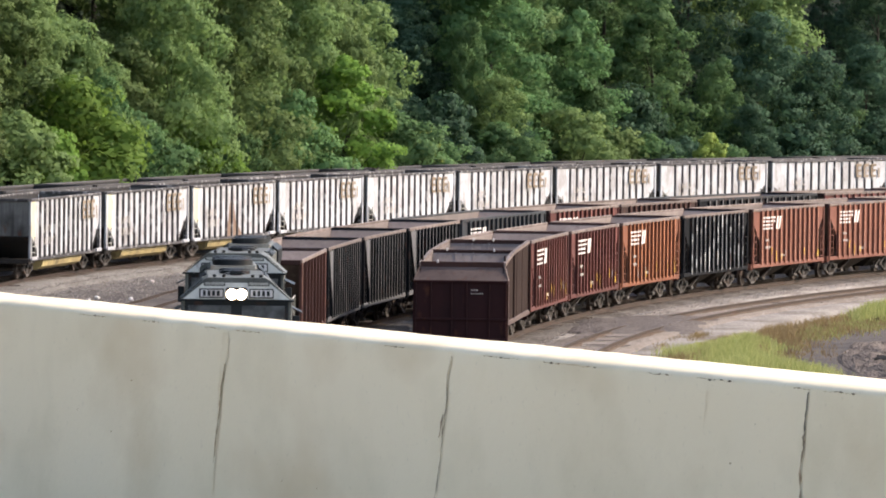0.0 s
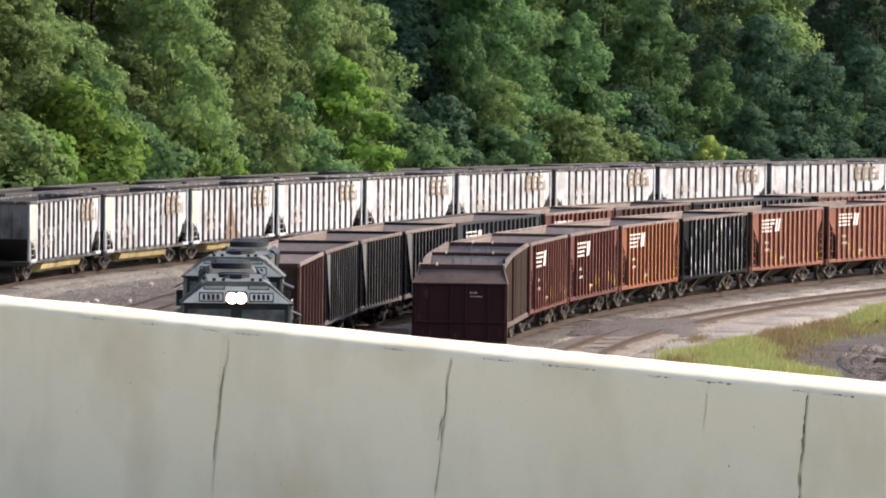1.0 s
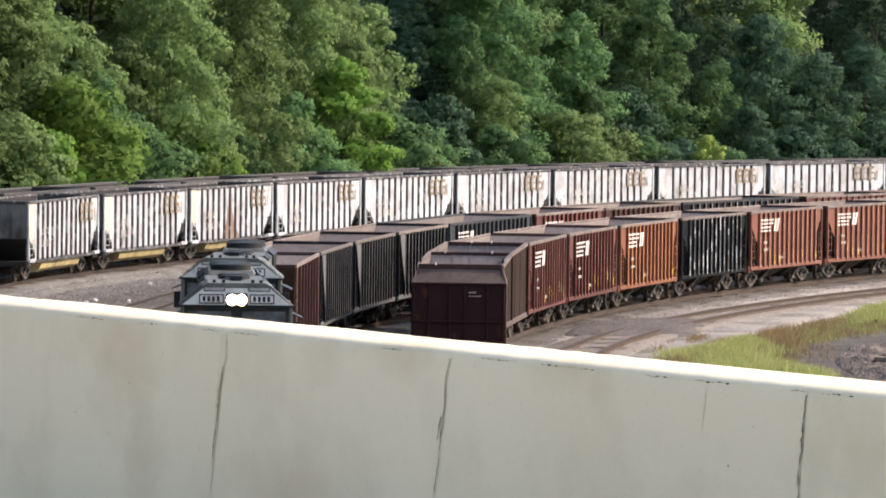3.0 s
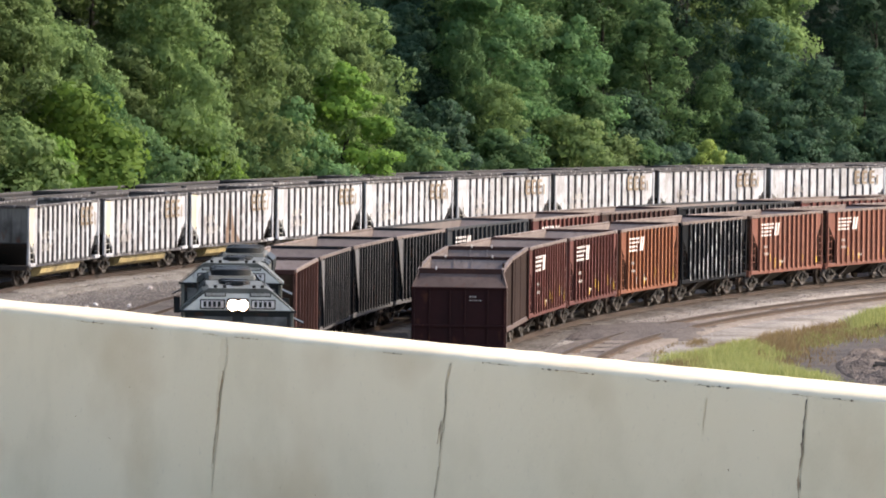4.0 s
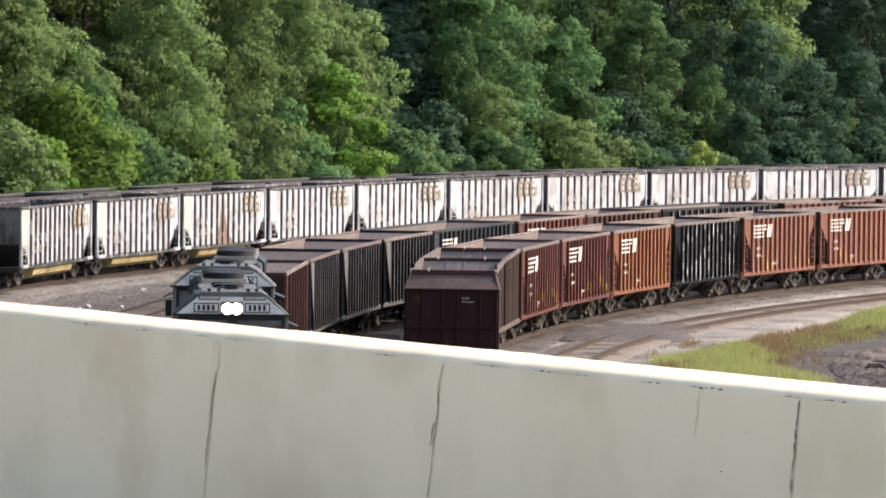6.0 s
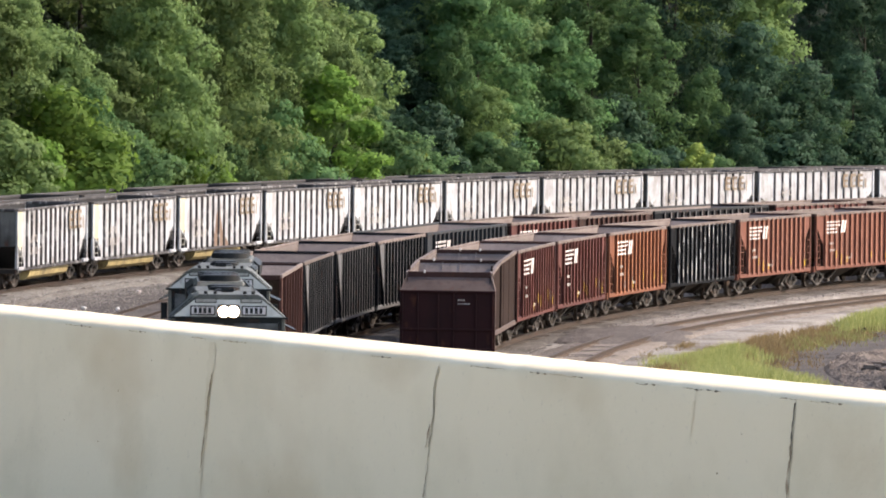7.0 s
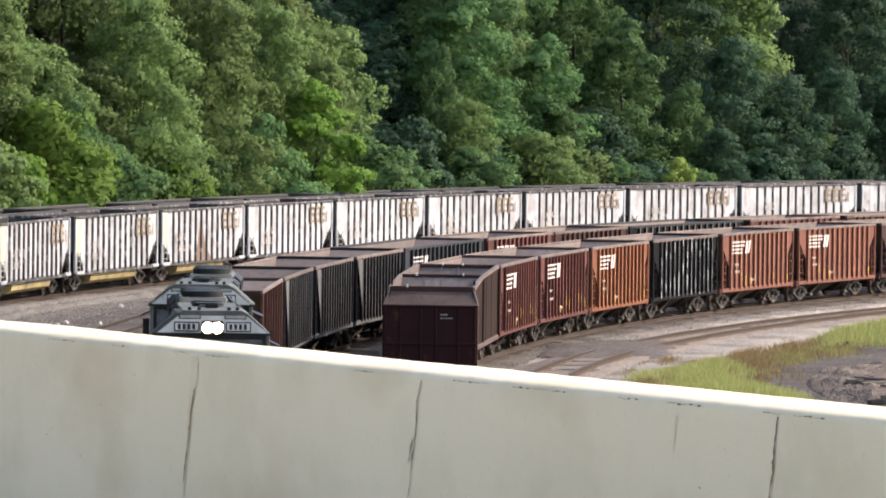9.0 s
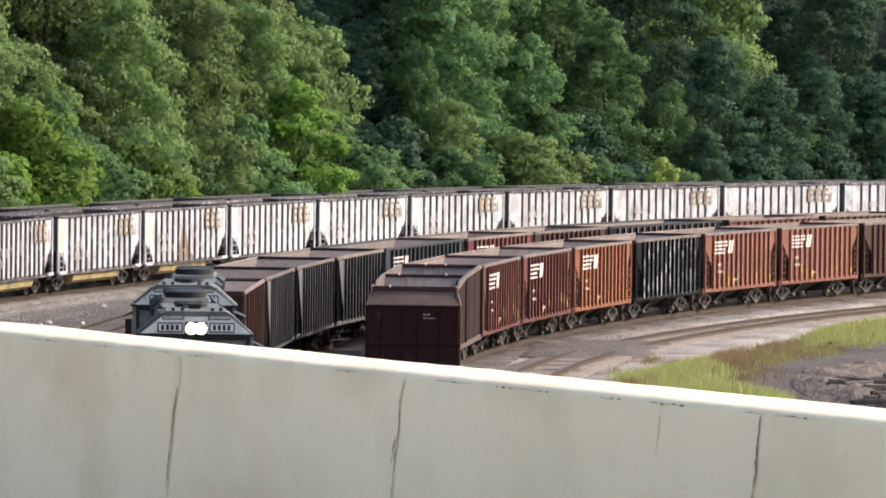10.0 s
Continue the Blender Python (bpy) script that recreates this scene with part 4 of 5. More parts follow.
rail_track(WHITE_TRACK, -60, 160, 0, "rusty rails under white gondolas", (-40, 15))
rail_track(WHITE_TRACK, -60, 160, -4.4, "rusty rails of the rear track")
rail_track(EMPTY_TRACK, -60, 130, 0, "rusty curved rails of an empty track", (-45, 75), lift=0.012)
rail_track(WHITE_TRACK, -60, 60, 8.6, "half-buried rails of a disused track", drop=0.37)


# ---- parapet in front of the camera ----
def parapet():
    a, b = Vector((-1.435, 21.45, 0)), Vector((1.085, 16.45, 0))
    u = (b - a).normalized()
    back = Vector((-u.y, u.x, 0))
    if back.y < 0:
        back = -back
    top, foot = 10.255, 9.40
    root = tagged(new("parapet_wall"), "weathered grey concrete parapet wall with cracked joints", "concrete wall", kind="structure")
    bm = bmesh.new()
    rows = []
    for i in range(400):
        s = -12 + 0.07 * i
        j = 0.0028 * noise.noise(Vector((s * 1.7, 0, 0))) + 0.0016 * noise.noise(Vector((s * 14, 2, 0)))
        g = 0.003 * noise.noise(Vector((s * 7, 7, 0))) + 0.002 * noise.noise(Vector((s * 31, 3, 0)))
        p = a + u * s
        # the front edge is worn round over 6 cm
        arris = [(0.055 * (1 - math.cos(q)), top - 0.021 * (1 - math.sin(q)) + j + g * math.cos(q)) for q in [k * math.pi / 16 for k in range(9)]]
        prof = [(0.0, foot), (0.0, top - 0.06)] + arris + [(0.14, top + j + 0.001), (0.245, top + j), (0.268, top - 0.012 + j), (0.28, top - 0.03), (0.28, foot)]
        rows.append([bm.verts.new(p + back * o + Vector((0, 0, z))) for o, z in prof])
    for r, q in zip(rows, rows[1:]):
        for k in range(len(r) - 1):
            bm.faces.new((r[k], q[k], q[k + 1], r[k + 1]))
    bmesh.ops.recalc_face_normals(bm, faces=bm.faces)
    for f in bm.faces:
        f.smooth = True
    part("wall_body", bm, CONCRETE, root)

    def ribbon(name, s, z0, z1, w0, w1, lean, mat, label, proud=0.003, wild=1.0, seed=0.0):
        """An uneven strip down the face: a crack or a run of rust."""
        bm = bmesh.new()
        prev = None
        n = int((z0 - z1) / 0.006)
        for i in range(n + 1):
            t = i / n
            z = min(z0 + (z1 - z0) * t, top - 0.027)
            x = s + lean * t + wild * (0.016 * noise.noise(Vector((seed, z * 9, 0))) + 0.005 * noise.noise(Vector((seed, z * 40, 0))) + 0.003 * noise.noise(Vector((seed, z * 110, 0))))
            w = (w0 + (w1 - w0) * t) * ((0.55 + 1.0 * abs(noise.noise(Vector((seed, z * 22, 5))))) if mat == RUN else max(0.22, 0.6 + 1.1 * noise.noise(Vector((seed, z * 34, 5))) + 0.5 * noise.noise(Vector((seed, z * 90, 7))))) * min(1.0, 1.0 if mat == RUN else 0.45 + 5 * t, 0.12 + (1.5 if mat == RUN else 6) * (1 - t))
            row = [bm.verts.new(a + u * (x + d) - back * proud + Vector((0, 0, z))) for d in (-w, w)]
            if prev:
                bm.faces.new((prev[0], prev[1], row[1], row[0]))
            prev = row
        part(name, bm, mat, root, label)

    c1, c2, c3 = CRACKS
    ribbon("rust_run", c1, top - 0.028, top - 0.52, 0.034, 0.012, -0.085, RUN, "brown rust run stain", 0.002, 0.5, 3.0)
    ribbon("crack", c1, top - 0.12, top - 0.42, 0.0052, 0.0040, -0.075, RUST_LINE, "thin dirt-filled crack", 0.004, 0.5, 3.0)
    ribbon("rust_run", c2, top - 0.03, top - 0.24, 0.007, 0.004, -0.05, RUN, "pale brown run stain", 0.002, 1, 8.0)
    ribbon("crack", c2, top - 0.028, top - 0.75, 0.0028, 0.0032, -0.16, CRACK, "thin dark crack", 0.004, 1.2, 8.0)
    ribbon("crack", c2 - 0.05, top - 0.19, top - 0.26, 0.004, 0.0075, -0.02, CRACK, "chipped crack edge", 0.005, 0.6, 9.0)
    ribbon("crack", c3 + 0.004, top - 0.02, top - 0.75, 0.0062, 0.0046, -0.12, CRACK, "dark open joint in the concrete", 0.004, 1.1, 14.0)
    ribbon("rust_run", c3 - 0.52, top - 0.05, top - 0.16, 0.008, 0.005, -0.02, RUN, "faint brown run stain", 0.002, 1, 21.0)
    rng = random.Random(4)
    for k in range(14):
        s, z, r = rng.uniform(0, 5.7), top - rng.uniform(0.05, 0.55), rng.uniform(0.0015, 0.0032)
        bm = bmesh.new()
        bm.faces.new([bm.verts.new(a + u * (s + r * 1.6 * math.cos(q) * rng.uniform(0.6, 1.2)) - back * 0.003 + Vector((0, 0, z + r * math.sin(q) * rng.uniform(0.6, 1.2)))) for q in [i * 0.785 for i in range(8)]])
        part("pit", bm, RUST_LINE, root)
    # dirty hairline along the arris, in short uneven stretches
    for s, w in ((1.93, 0.16), (1.24, 0.12), (1.68, 0.10), (0.8, 0.2), (3.55, 0.2), (4.45, 0.14), (3.95, 0.3), (4.75, 0.2), (5.38, 0.16), (5.2, 0.1), (2.9, 0.12)):
        bm = bmesh.new()
        prev = None
        for i in range(49):
            x = s + w * (i / 48 - 0.5)
            z = top - 0.0195 + 0.004 * noise.noise(Vector((x * 20, 1, 0)))
            h = 0.0024 * max(0.05, 0.25 + 1.5 * noise.noise(Vector((x * 48, 9, 0))))
            row = [bm.verts.new(a + u * x - back * 0.003 + Vector((0, 0, z + d))) for d in (-h, h)]
            if prev:
                bm.faces.new((prev[0], row[0], row[1], prev[1]))
            prev = row
        part("chipped_edge", bm, CRACK, root, "dirty chipped edge line")


CRACKS = (1.775, 3.255, 5.225)
parapet()
# unseen road, made pale so that it bounces sunlight onto the parapet face
road = new("road", mesh("road", slab(bmesh.new(), [(-60, -30, 9.47), (24.4, -30, 9.47), (-8.8, 36, 9.47), (-60, 36, 9.47)], (0, 0, -0.3)), ROADWAY))
tagged(road, "unseen concrete road behind the parapet, pale to bounce light", "road", kind="structure")


# ---- trees ----
def tree_meshes(seed, height, width, lobes, clumps, leaves, size, base, point):
    """Trunk with limbs, and a crown of lobes, each set with leafy clumps. base: where the crown starts; point: how narrow the top is."""
    rng = random.Random(seed)
    trunk, verts, facing = bmesh.new(), [], []

    def heading():
        return Vector((rng.gauss(0, 1), rng.gauss(0, 1), rng.gauss(0, 1))).normalized()

    def leaf(p, out, s):
        n = (out + heading() * 0.6).normalized()
        q = Matrix.Rotation(rng.uniform(0, 6.28), 3, n) @ n.orthogonal().normalized()
        b = n.cross(q) * s * rng.uniform(0.25, 0.38)
        q *= s * 0.5
        verts.extend((p + q, p + b - n * 0.04 * s, p - q, p - b - n * 0.04 * s))
        facing.append((0.75 * out + 0.4 * n).normalized())

    rod(trunk, (0, 0, -1.0), (0, 0, height * 0.5), 0.17, 8, 0.10)
    rod(trunk, (0, 0, height * 0.47), (rng.uniform(-0.3, 0.3), 0, height * 0.62), 0.09, 7, 0.02)
    for i in range(lobes):
        f = (i + 0.7 * rng.random()) / lobes
        z = base + (height - base) * (0.06 + 0.86 * f)
        prof = math.sin(math.pi * min(1, (0.24 + 0.76 * f)) ** (1 / (0.6 + point))) ** 0.7 if f < 0.97 else 0.1
        reach = 0.34 * width * max(0.06, prof) * rng.uniform(0.75, 1.1)
        a = 2.4 * i + rng.uniform(-0.5, 0.5)
        c = Vector((math.cos(a) * reach, math.sin(a) * reach, z))
        R = width * rng.uniform(0.19, 0.26) * (1 - 0.25 * f)
        for _ in range(clumps):
            d = heading()
            if d.z < -0.35:
                d.z = -d.z
            r = R * rng.uniform(0.26, 0.48)
            m = c + Vector((d.x, d.y, 0.8 * d.z)) * R * rng.uniform(0.72, 1.12)
            for _ in range(int(leaves * (r / (0.37 * R)) ** 2)):
                e = heading()
                k = r * (0.55 + 0.5 * rng.random())
                leaf(m + Vector((e.x, e.y, 0.65 * e.z)) * k, (0.55 * d + 0.6 * e).normalized(), size * rng.uniform(0.6, 1.3))
        for _ in range(5 * leaves):
            e = heading()
            leaf(c + e * R * rng.uniform(0.55, 0.85), e, size * rng.uniform(0.8, 1.4))
        if i % 3 == 0:
            rod(trunk, (0, 0, min(height * 0.48, max(0.5, z - reach * 0.7 - 0.4))), c, 0.045, 5, 0.015)
    me = bpy.data.meshes.new("crown")
    me.from_pydata(verts, [], [(k, k + 1, k + 2, k + 3) for k in range(0, len(verts), 4)])
    # leaves are shaded with the roundness of the clump they sit on
    me.normals_split_custom_set([tuple(v) for v in facing for _ in range(4)])
    return trunk, me


KINDS = {}
for key, mat, args in (
        ("olive", LEAF_OLIVE, (1, 15.0, 8.5, 20, 17, 46, 0.26, 1.0, 0.8)), ("olive_b", LEAF_OLIVE, (2, 14.0, 9.5, 18, 18, 46, 0.26, 0.8, 0.9)),
        ("green", LEAF_GREEN, (3, 12.0, 7.5, 16, 16, 46, 0.24, 0.6, 0.7)), ("bright", LEAF_BRIGHT, (4, 8.5, 4.6, 15, 13, 40, 0.21, 0.4, 0.3)),
        ("deep", LEAF_DEEP, (5, 13.0, 8.0, 16, 16, 46, 0.25, 0.6, 0.7)), ("deep_b", LEAF_DEEP, (6, 15.0, 7.0, 18, 15, 46, 0.24, 0.8, 0.4)),
        ("bush", LEAF_BRIGHT, (7, 4.6, 5.2, 9, 16, 42, 0.20, 0.2, 0.9)), ("bush_b", LEAF_GREEN, (8, 5.0, 5.6, 9, 16, 42, 0.20, 0.2, 0.9)),
        ("tall", LEAF_GREEN, (16, 15.0, 7.0, 18, 15, 46, 0.24, 0.8, 0.4)), ("bush_o", LEAF_OLIVE, (13, 4.8, 5.4, 9, 16, 42, 0.20, 0.2, 0.9)),
        ("yellow", LEAF_YELLOW, (9, 4.8, 3.6, 10, 12, 36, 0.18, 0.2, 0.4)), ("scrub", LEAF_DEEP, (12, 4.4, 5.4, 9, 15, 36, 0.22, 0.1, 0.9)),
        ("back", LEAF_DEEP, (10, 13.0, 8.5, 15, 15, 40, 0.30, 0.2, 0.7)), ("back_b", LEAF_OLIVE, (11, 13.0, 8.5, 15, 15, 40, 0.30, 0.2, 0.6)), ("back_g", LEAF_GREEN, (14, 13.0, 8.5, 15, 15, 40, 0.30, 0.2, 0.6))):
    tb, crown_mesh = tree_meshes(*args)
    crown_mesh.materials.append(mat)
    KINDS[key] = (mesh("trunk", tb, BARK), crown_mesh, args[1], args[2])

LABELS = {"back_g": "mid-green tree deep in the wood", "tall": "tall mid-green tree added to shade a dark hollow", "scrub": "dark green undergrowth bush on the slope", "back": "dark green tree deep in the wood", "back_b": "olive-green tree deep in the wood",
          "olive": "tall olive-green broadleaf tree", "olive_b": "broad olive-green broadleaf tree", "green": "mid-green broadleaf tree at the wood's edge",
          "bright": "bright green young tree with upright crown", "deep": "dark green broadleaf tree on the hillside", "deep_b": "tall dark green tree on the hillside",
          "bush_o": "olive-green sunlit bush at the wood's edge", "bush": "bright green leafy bush beside the track", "bush_b": "dense green bush beside the track", "yellow": "yellow-green sunlit bush at the wood's edge"}
tree_rng = random.Random(21)


def tree(kind, x, y, top=None, scale=None, wide=1.0):
    """A tree at (x, y); top: the height of its top over the rails, which sets its size."""
    trunk, crown, h, w = KINDS[kind]
    z = ground_height(x, y) - 0.1
    k = scale or (top - z) / h
    root = tagged(new("bush" if "bush" in kind or kind in ("yellow", "scrub") else "tree"), LABELS[kind] , "bush" if "bush" in kind or kind in ("yellow", "scrub") else "tree", "trees and bushes of the hillside")
    root.matrix_basis = pose(x, y, z, 0, 0, tree_rng.uniform(0, 360)) @ Matrix.Diagonal((k * wide, k * wide, k, 1))
    child("trunk", trunk, root)
    child("crown", crown, root)


def seen_at(px, depth):
    return (px - 784) / 11936 * depth


def height_at(py, depth):
    return 11.095 - (py - 71) / 11936 * depth


def edge_at(px):
    """Distance of the wood's edge in that direction."""
    d = 400.0
    for _ in range(30):
        d = 0.5 * d + 0.5 * wood_edge(seen_at(px, d))
    return d


# kind, place across and height of the top as angles (units of 1/11936), distance behind the edge, width factor
NEAR_BUSHES = [("bush_o", 20, 225, 3, 1.0),
    ("bush", 130, 170, 0, 1.1),
    ("bush_b", 235, 215, 0, 1.0),
    ("bush", 330, 205, 0, 0.9),
    ("bush", 90, 255, 0, 0.8),
    ("bush_b", 420, 250, 0, 0.9),
    ("bush_b", 500, 175, 0, 0.9),
    ("bright", 608, 95, -4, 1.1),
    ("bush_b", 710, 210, 0, 1.0),
    ("yellow", 735, 225, 0, 1.0),
    ("bush_b", 800, 250, 0, 0.9)]
LEFT_TREES = [("olive", 40, -60, 10, 0.8),
    ("olive_b", 150, 70, 4, 0.8),
    ("olive_b", 300, -60, 3, 0.8),
    ("olive", 420, -70, 3, 0.9),
    ("olive_b", 528, -40, 4, 0.8),
    ("olive", 618, 45, 6, 0.66),
    ("green", 680, 165, 4, 0.6),
    ("olive_b", -60, -60, 17, 0.8),
    ("olive", 230, -80, 16, 0.9),
    ("olive", 470, -90, 13, 0.9),
    ("green", 180, 120, 0, 0.6),
    ("scrub", 765, 190, 4, 0.9),
    ("deep", 690, -60, 46, 1.0),
    ("deep_b", 750, -40, 52, 1.1),
    ("deep", 640, -80, 60, 1.0),
    ("deep", 730, 120, 24, 0.9)]
MIDDLE_TREES = [("olive_b", 880, 130, 7, 0.95),
    ("green", 825, 30, 12, 0.6),
    ("green", 1045, 130, 8, 0.8),
    ("green", 1000, 60, 30, 0.7),
    ("green", 845, -20, 39, 0.8),
    ("olive_b", 970, 190, 9, 0.8),
    ("bush_o", 1020, 205, 3, 1.1),
    ("bush_b", 900, 235, 1, 1.0),
    ("bush_o", 1085, 232, 4, 1.2),
    ("bush_b", 1150, 240, 2, 1.0),
    ("green", 1050, 90, 24, 0.9),
    ("olive_b", 1010, -30, 43, 0.8),
    ("green", 1110, 0, 39, 0.9),
    ("green", 950, 40, 54, 0.8)]
RIGHT_TREES = [("green", 1265, 92, 9, 0.8),
    ("yellow", 1257, 232, -4.5, 0.8),
    ("deep", 1330, 170, 4, 1.0),
    ("deep", 1390, 85, 14, 0.8),
    ("deep_b", 1380, -40, 30, 0.9),
    ("deep", 1530, 60, 11, 0.9),
    ("scrub", 1440, 225, 4, 1.1),
    ("scrub", 1540, 220, 3, 1.1),
    ("deep", 1640, 100, 8, 0.9),
    ("deep_b", 1500, -40, 34, 1.0),
    ("green", 1190, 20, 42, 0.8),
    ("deep_b", 1290, -80, 50, 1.1),
    ("green", 1240, -70, 56, 1.0),
    ("green", 1345, -60, 46, 0.8),
    ("deep", 1450, -40, 40, 1.1),
    ("deep_b", 1475, -90, 52, 1.2),
    ("deep", 1425, -100, 62, 1.2)]
for kind, px, py, back, wide in NEAR_BUSHES + LEFT_TREES + MIDDLE_TREES + RIGHT_TREES:
    d = edge_at(px) + back
    tree(kind, seen_at(px, d), d, height_at(py, d), wide=wide)
# extra tall trees, added so that their shade darkens the hollow beside them
for px, back in ((875, 18), (905, 23), (930, 31), (850, 46), (965, 40)):
    d = edge_at(px) + back
    tree("tall", seen_at(px, d), d, scale=1.25, wide=0.9)
# dark undergrowth in the hollow
for k in range(44):
    px = 610 + 4.6 * k + tree_rng.uniform(-8, 8)
    d = edge_at(px) + 8 + (13 * k) % 45
    tree("scrub", seen_at(px, d), d, scale=tree_rng.uniform(0.55, 0.9), wide=1.2)
# undergrowth that hides the foot of the wood
for i in range(28):
    px = 690 + 32 * i + tree_rng.uniform(-14, 14)
    d = edge_at(px) + tree_rng.choice((1.5, 4, 8, 12))
    tree(tree_rng.choice(("scrub", "scrub", "bush_b")), seen_at(px, d), d, scale=tree_rng.uniform(0.85, 1.3), wide=1.1)
# the wood behind them
for i in range(27):
    px = -170 + 1930 * i / 26 + tree_rng.uniform(-22, 22)
    if 690 < px < 800 or (px > 800 and i % 2):
        continue
    d = edge_at(px) + tree_rng.uniform(8, 14)
    tree("back" if px > 1330 else "back_g" if px > 720 else "back_b", seen_at(px, d), d, scale=tree_rng.uniform(0.72, 1.0))
for i in range(26):
    px = -200 + 2100 * (i % 13) / 12 + tree_rng.uniform(-40, 40)
    if 600 < px < 810:
        continue
    d = edge_at(px) + 20 + 10 * (i // 13) + tree_rng.uniform(0, 6)
    tree("back_b" if px < 700 or i % 3 == 0 else "back" if px > 1180 else "back_g", seen_at(px, d), d, scale=tree_rng.uniform(0.9, 1.2))


# ---- grass ----
def grass(name, spots, count, height, mat, label, seed):
    rng = random.Random(seed)
    verts, faces = [], []
    for _ in range(count):
        s0, o0, rs, ro = rng.choice(spots)
        s, o = s0 + rng.gauss(0, 1) * rs * 0.5, o0 + rng.gauss(0, 1) * ro * 0.5
        p, _h = on(RIGHT_TRACK, s, o)
        bare = noise.noise(Vector((p.x * 0.55, p.y * 0.16, seed))) + 0.5 * noise.noise(Vector((p.x * 1.7, p.y * 0.5, seed)))
        if bare < rng.uniform(-0.45, 0.25):
            continue
        z = ground_height(p.x, p.y) - 0.03
        k = max(0.25, 1.1 - 0.3 * (abs((s - s0) / rs) + abs((o - o0) / ro)))
        hgt = height * rng.uniform(0.5, 1.25) * k
        a = rng.uniform(0, 6.28)
        dx, dy = 0.018 * math.cos(a), 0.018 * math.sin(a)
        lx, ly = rng.gauss(0, 0.22) * hgt, rng.gauss(0, 0.22) * hgt
        i = len(verts)
        verts += [(p.x - dx, p.y - dy, z), (p.x + dx, p.y + dy, z), (p.x + dx * 0.7 + lx * 0.4, p.y + dy * 0.7 + ly * 0.4, z + hgt * 0.6), (p.x - dx * 0.7 + lx * 0.4, p.y - dy * 0.7 + ly * 0.4, z + hgt * 0.6), (p.x + lx, p.y + ly, z + hgt)]
        faces += [(i, i + 1, i + 2, i + 3), (i + 3, i + 2, i + 4)]
    me = bpy.data.meshes.new(name)
    me.from_pydata(verts, [], faces)
    me.materials.append(mat)
    tagged(new(name, me), label, "grass", kind="stuff")


grass("grass", [(-24, 8.6, 6, 1.6), (-27, 9.6, 6, 1.6), (-32, 10.4, 6, 1.6), (-20, 9.4, 6, 1.3), (-36, 11.6, 5, 1.5), (-15, 9.8, 5, 1.0), (30, 11.6, 9, 1.6), (36, 13.0, 9, 1.8), (24, 11.2, 6, 1.0), (48, 14.0, 9, 2.0)], 60000, 0.74, GRASS, "bright yellow-green tall grass beside the empty track", 3)
grass("low_grass", [(-4, 10.2, 11, 1.6), (6, 11.0, 10, 1.7), (14, 11.8, 9, 1.4), (-12, 9.2, 10, 1.6), (2, 9.8, 8, 1.4), (-14, 11.5, 8, 1.6)], 9000, 0.26, WEED, "low patchy grass on cinders", 5)
grass("patchy_grass", [(-4, 10.4, 11, 1.5), (8, 11.2, 10, 1.6), (16, 12.2, 9, 1.5), (-10, 9.6, 9, 1.5)], 6000, 0.3, GRASS, "thin green grass among dry weeds", 6)
grass("tall_weeds", [(-28, 8.0, 5, 1.1), (-21, 8.6, 6, 1.0), (-14, 9.4, 6, 1.2), (-6, 10.0, 6, 1.2)], 11000, 0.6, WEED, "tall dry brown weeds among the grass", 9)
grass("weeds", [(-26, 7.6, 6, 0.7), (-10, 8.6, 12, 0.7), (4, 9.4, 10, 0.8), (-14, 6.7, 9, 0.5), (-24, 4.3, 8, 0.5), (14, 10.2, 8, 0.7), (-6, 7.4, 6, 0.5)], 9000, 0.40, WEED, "dry brownish weeds along the ballast", 4)


OLD_TIE = mesh("old_tie", boxes((-1.3, 1.3, -0.10, 0.10, -0.16, 0), bevel=0.02), OLD_WOOD)


def heap():
    """A low mound of broken stone and earth with old ties thrown on it."""
    root = tagged(new("rubble_heap"), "brown heap of broken stone, earth and old ties", "rubble heap")
    c, _h = on(RIGHT_TRACK, -22, 19.0)
    def rise(x, y):
        p, q = (x - c.x) / 5.6, (y - c.y) / 21
        r = math.sqrt(p * p + q * q)
        h = 0.55 * max(0.0, 1 - r ** 4) ** 0.6
        rough = 0.22 * noise.noise(Vector((x * 0.9, y * 0.35, 0))) + 0.10 * noise.noise(Vector((x * 2.6, y * 0.9, 4))) + 0.05 * noise.noise(Vector((x * 6, y * 2.2, 8)))
        return ground_height(x, y) - 0.12 + h + rough * (1 if r < 0.95 else 0)

    n = 110
    bm = bmesh.new()
    rows = [[bm.verts.new((x, y, rise(x, y))) for x, y in [(c.x + 5.6 * (2 * i / n - 1), c.y + 21 * (2 * j / n - 1)) for j in range(n + 1)]] for i in range(n + 1)]
    for r, q in zip(rows, rows[1:]):
        for k in range(n):
            bm.faces.new((r[k], q[k], q[k + 1], r[k + 1]))
    bmesh.ops.recalc_face_normals(bm, faces=bm.faces)
    for f in bm.faces:
        f.smooth = True
    part("mound", bm, RUBBLE, root)
    rng = random.Random(8)
    for k in range(150):
        x, y = c.x + rng.uniform(-3.2, 4.4), c.y + rng.uniform(-15, 2)
        child("old_tie", OLD_TIE, root, pose(x, y, rise(x, y) + rng.uniform(-0.02, 0.06), rng.uniform(-4, 4), rng.uniform(-5, 5), rng.gauss(0, 14)))


heap()


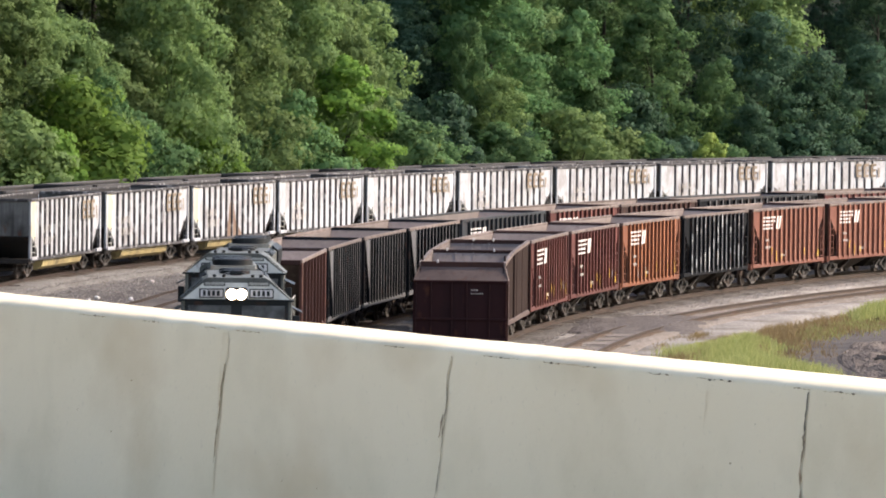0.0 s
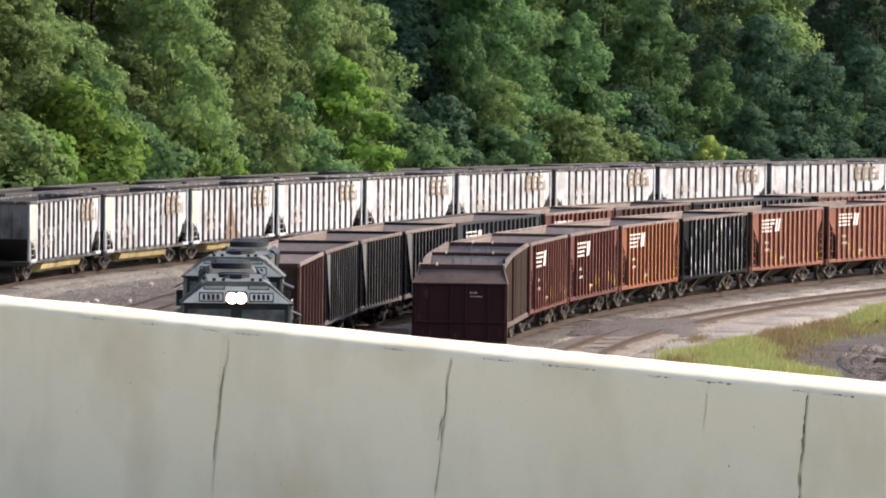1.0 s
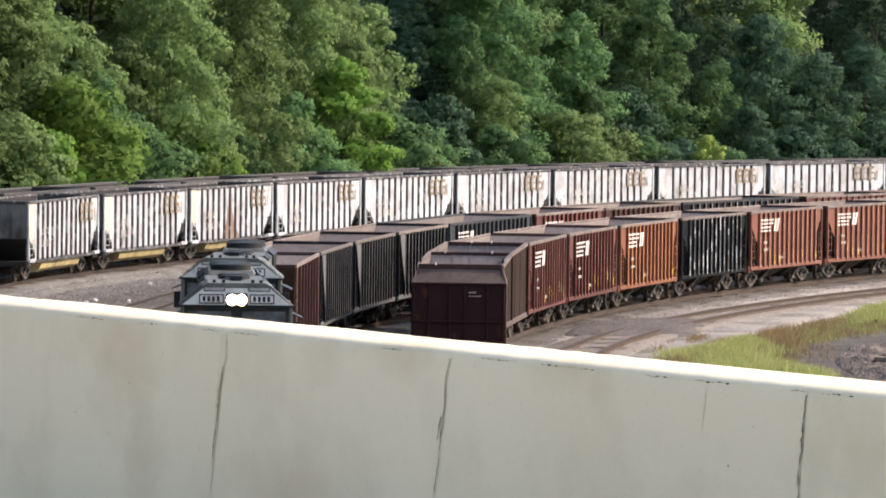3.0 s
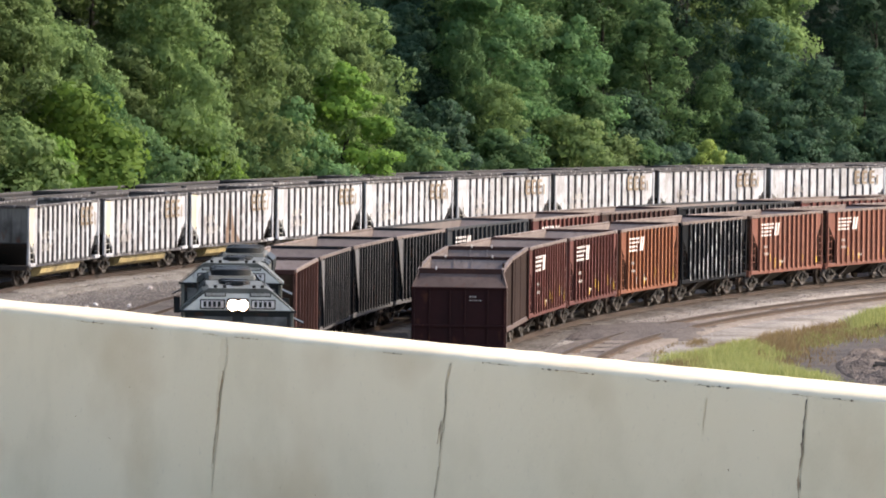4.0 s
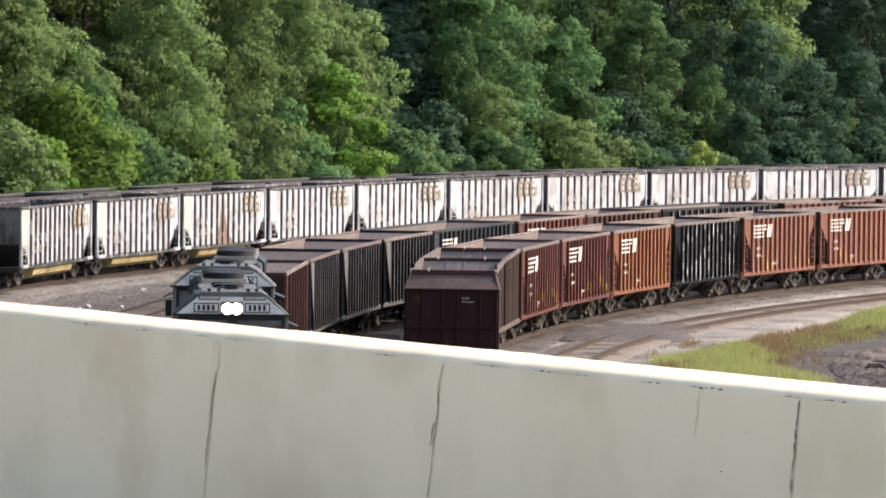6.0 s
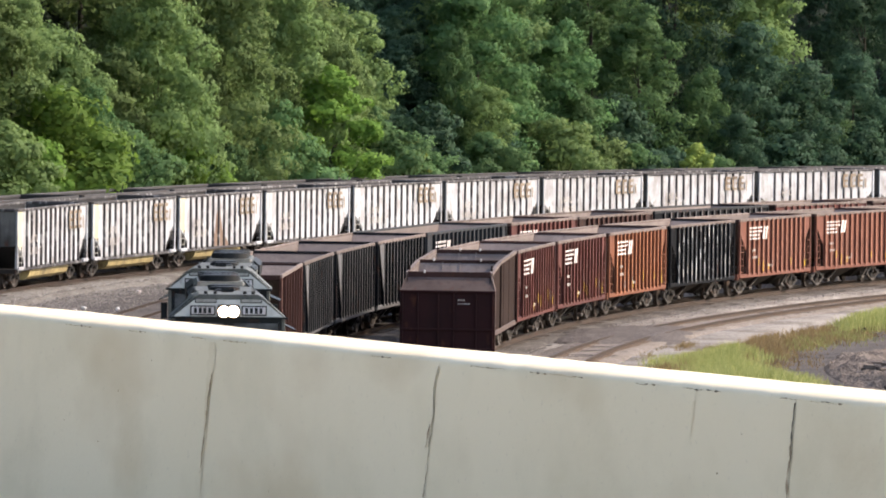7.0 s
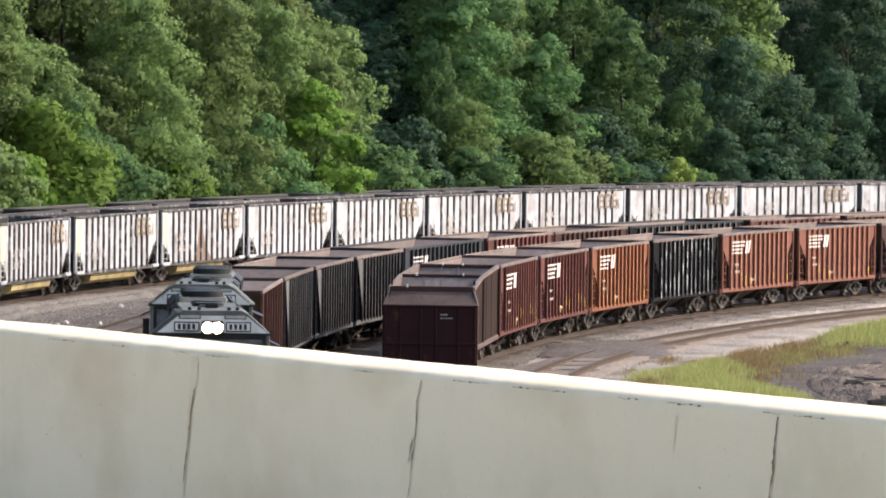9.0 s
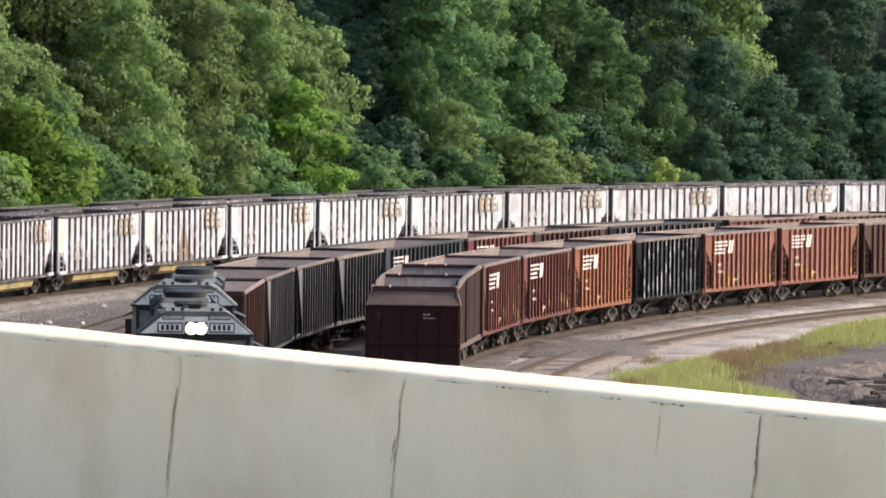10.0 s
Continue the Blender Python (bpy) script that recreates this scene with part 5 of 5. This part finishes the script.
def dirt_crossing():
    """A spread of dark dirt dumped over the empty track, rails half buried in it."""
    bm = bmesh.new()
    m, k = 40, 60
    def at(i, j):
        u, v = 2 * i / m - 1, 2 * j / k - 1
        p, _h = on(EMPTY_TRACK, 1.5 + 9 * v - 2.0 * u, -0.9 + 3.1 * u)
        r = math.hypot(u, v) + 0.35 * noise.noise(Vector((p.x * 0.5, p.y * 0.2, 6)))
        h = 0.30 * max(0.0, 1 - r * r) ** 0.5 if r < 1 else -0.1
        return (p.x, p.y, -0.27 + h + 0.05 * noise.noise(Vector((p.x * 1.5, p.y * 0.8, 2))))
    rows = [[bm.verts.new(at(i, j)) for j in range(k + 1)] for i in range(m + 1)]
    for r, q in zip(rows, rows[1:]):
        for i in range(k):
            bm.faces.new((r[i], q[i], q[i + 1], r[i + 1]))
    bmesh.ops.recalc_face_normals(bm, faces=bm.faces)
    for f in bm.faces:
        f.smooth = True
    tagged(new("dirt_spread", mesh("dirt_spread", bm, DARK_SOIL)), "dark dirt spread over the rails of the empty track", "dirt", kind="structure")


dirt_crossing()


def gravel(track, spots, count, seed, label):
    """Loose stones scattered over a bed, far too many to count."""
    rng = random.Random(seed)
    verts, faces = [], []
    for _ in range(count):
        s0, s1, o0, o1, z = rng.choice(spots)
        p, _h = on(track, rng.uniform(s0, s1), rng.uniform(o0, o1), z + rng.uniform(-0.03, 0.03))
        r = rng.uniform(0.02, 0.045)
        i = len(verts)
        for d in ((1, 0, 0), (0, 1, 0), (-1, 0, 0), (0, -1, 0), (0, 0, 0.8), (0, 0, -0.6)):
            verts.append(tuple(q + r * e * rng.uniform(0.7, 1.3) for q, e in zip(p, d)))
        for k in range(4):
            faces += [(i + k, i + (k + 1) % 4, i + 4), (i + (k + 1) % 4, i + k, i + 5)]
    me = bpy.data.meshes.new("gravel")
    me.from_pydata(verts, [], faces)
    me.materials.append(GRAVEL)
    tagged(new("gravel", me), label, "gravel", kind="stuff")


gravel(RIGHT_TRACK, [(-35, 70, 2.0, 3.4, -0.24), (-35, -5, 3.0, 8.0, -0.3)], 4000, 31, "loose pale limestone gravel beside the curve")
gravel(WHITE_TRACK, [(-40, 10, 1.3, 2.9, -0.2), (-40, 10, 2.6, 4.2, -0.42), (-40, 10, 3.4, 5.6, -0.47), (-40, 10, 4.0, 8.0, -0.49)], 6500, 32, "loose grey gravel beside the white gondolas")


def lump(name, x, y, r, mat, label, category, seed):
    bm = bmesh.new()
    bmesh.ops.create_icosphere(bm, subdivisions=2, radius=r)
    for v in bm.verts:
        v.co *= 1 + 0.5 * noise.noise(v.co * (1.6 / r) + Vector((seed, 0, 0)))
        v.co.z *= 0.8
    ob = new(name, mesh(name, bm, mat))
    ob.location = (x, y, ground_height(x, y) + r * 0.5)
    tagged(ob, label, category)


lump("stone", 18.2, 281.6, 0.15, BLACK, "small black lump lying on dark cinders", "stone", 1)
# unidentified pale debris, shaped as small lumps
for k, (x, y) in enumerate(((-13.73, 296.9), (-15.2, 296.5), (-13.7, 317.6), (-15.4, 293.0))):
    lump("stone", x, y, 0.11, MARK, "small pale debris lying on dark cinders", "stone", 3 + k)


# ---- movement ----
def travelled(t):
    return -(0.82 * t - 0.014 * t * t)


def motions():
    for thing, s0, half in TRAIN:
        walk(thing, [(t, stand(MID_TRACK, s0 + travelled(t), half=half)) for t in range(11)])
        for o in thing.children_recursive:
            if o.name.startswith("wheelset"):
                w = o.location.copy()
                walk(o, [(k * 0.5, pose(w.x, w.y, w.z, -math.degrees(travelled(k * 0.5) / -0.455) * -1)) for k in range(21)])


motions()
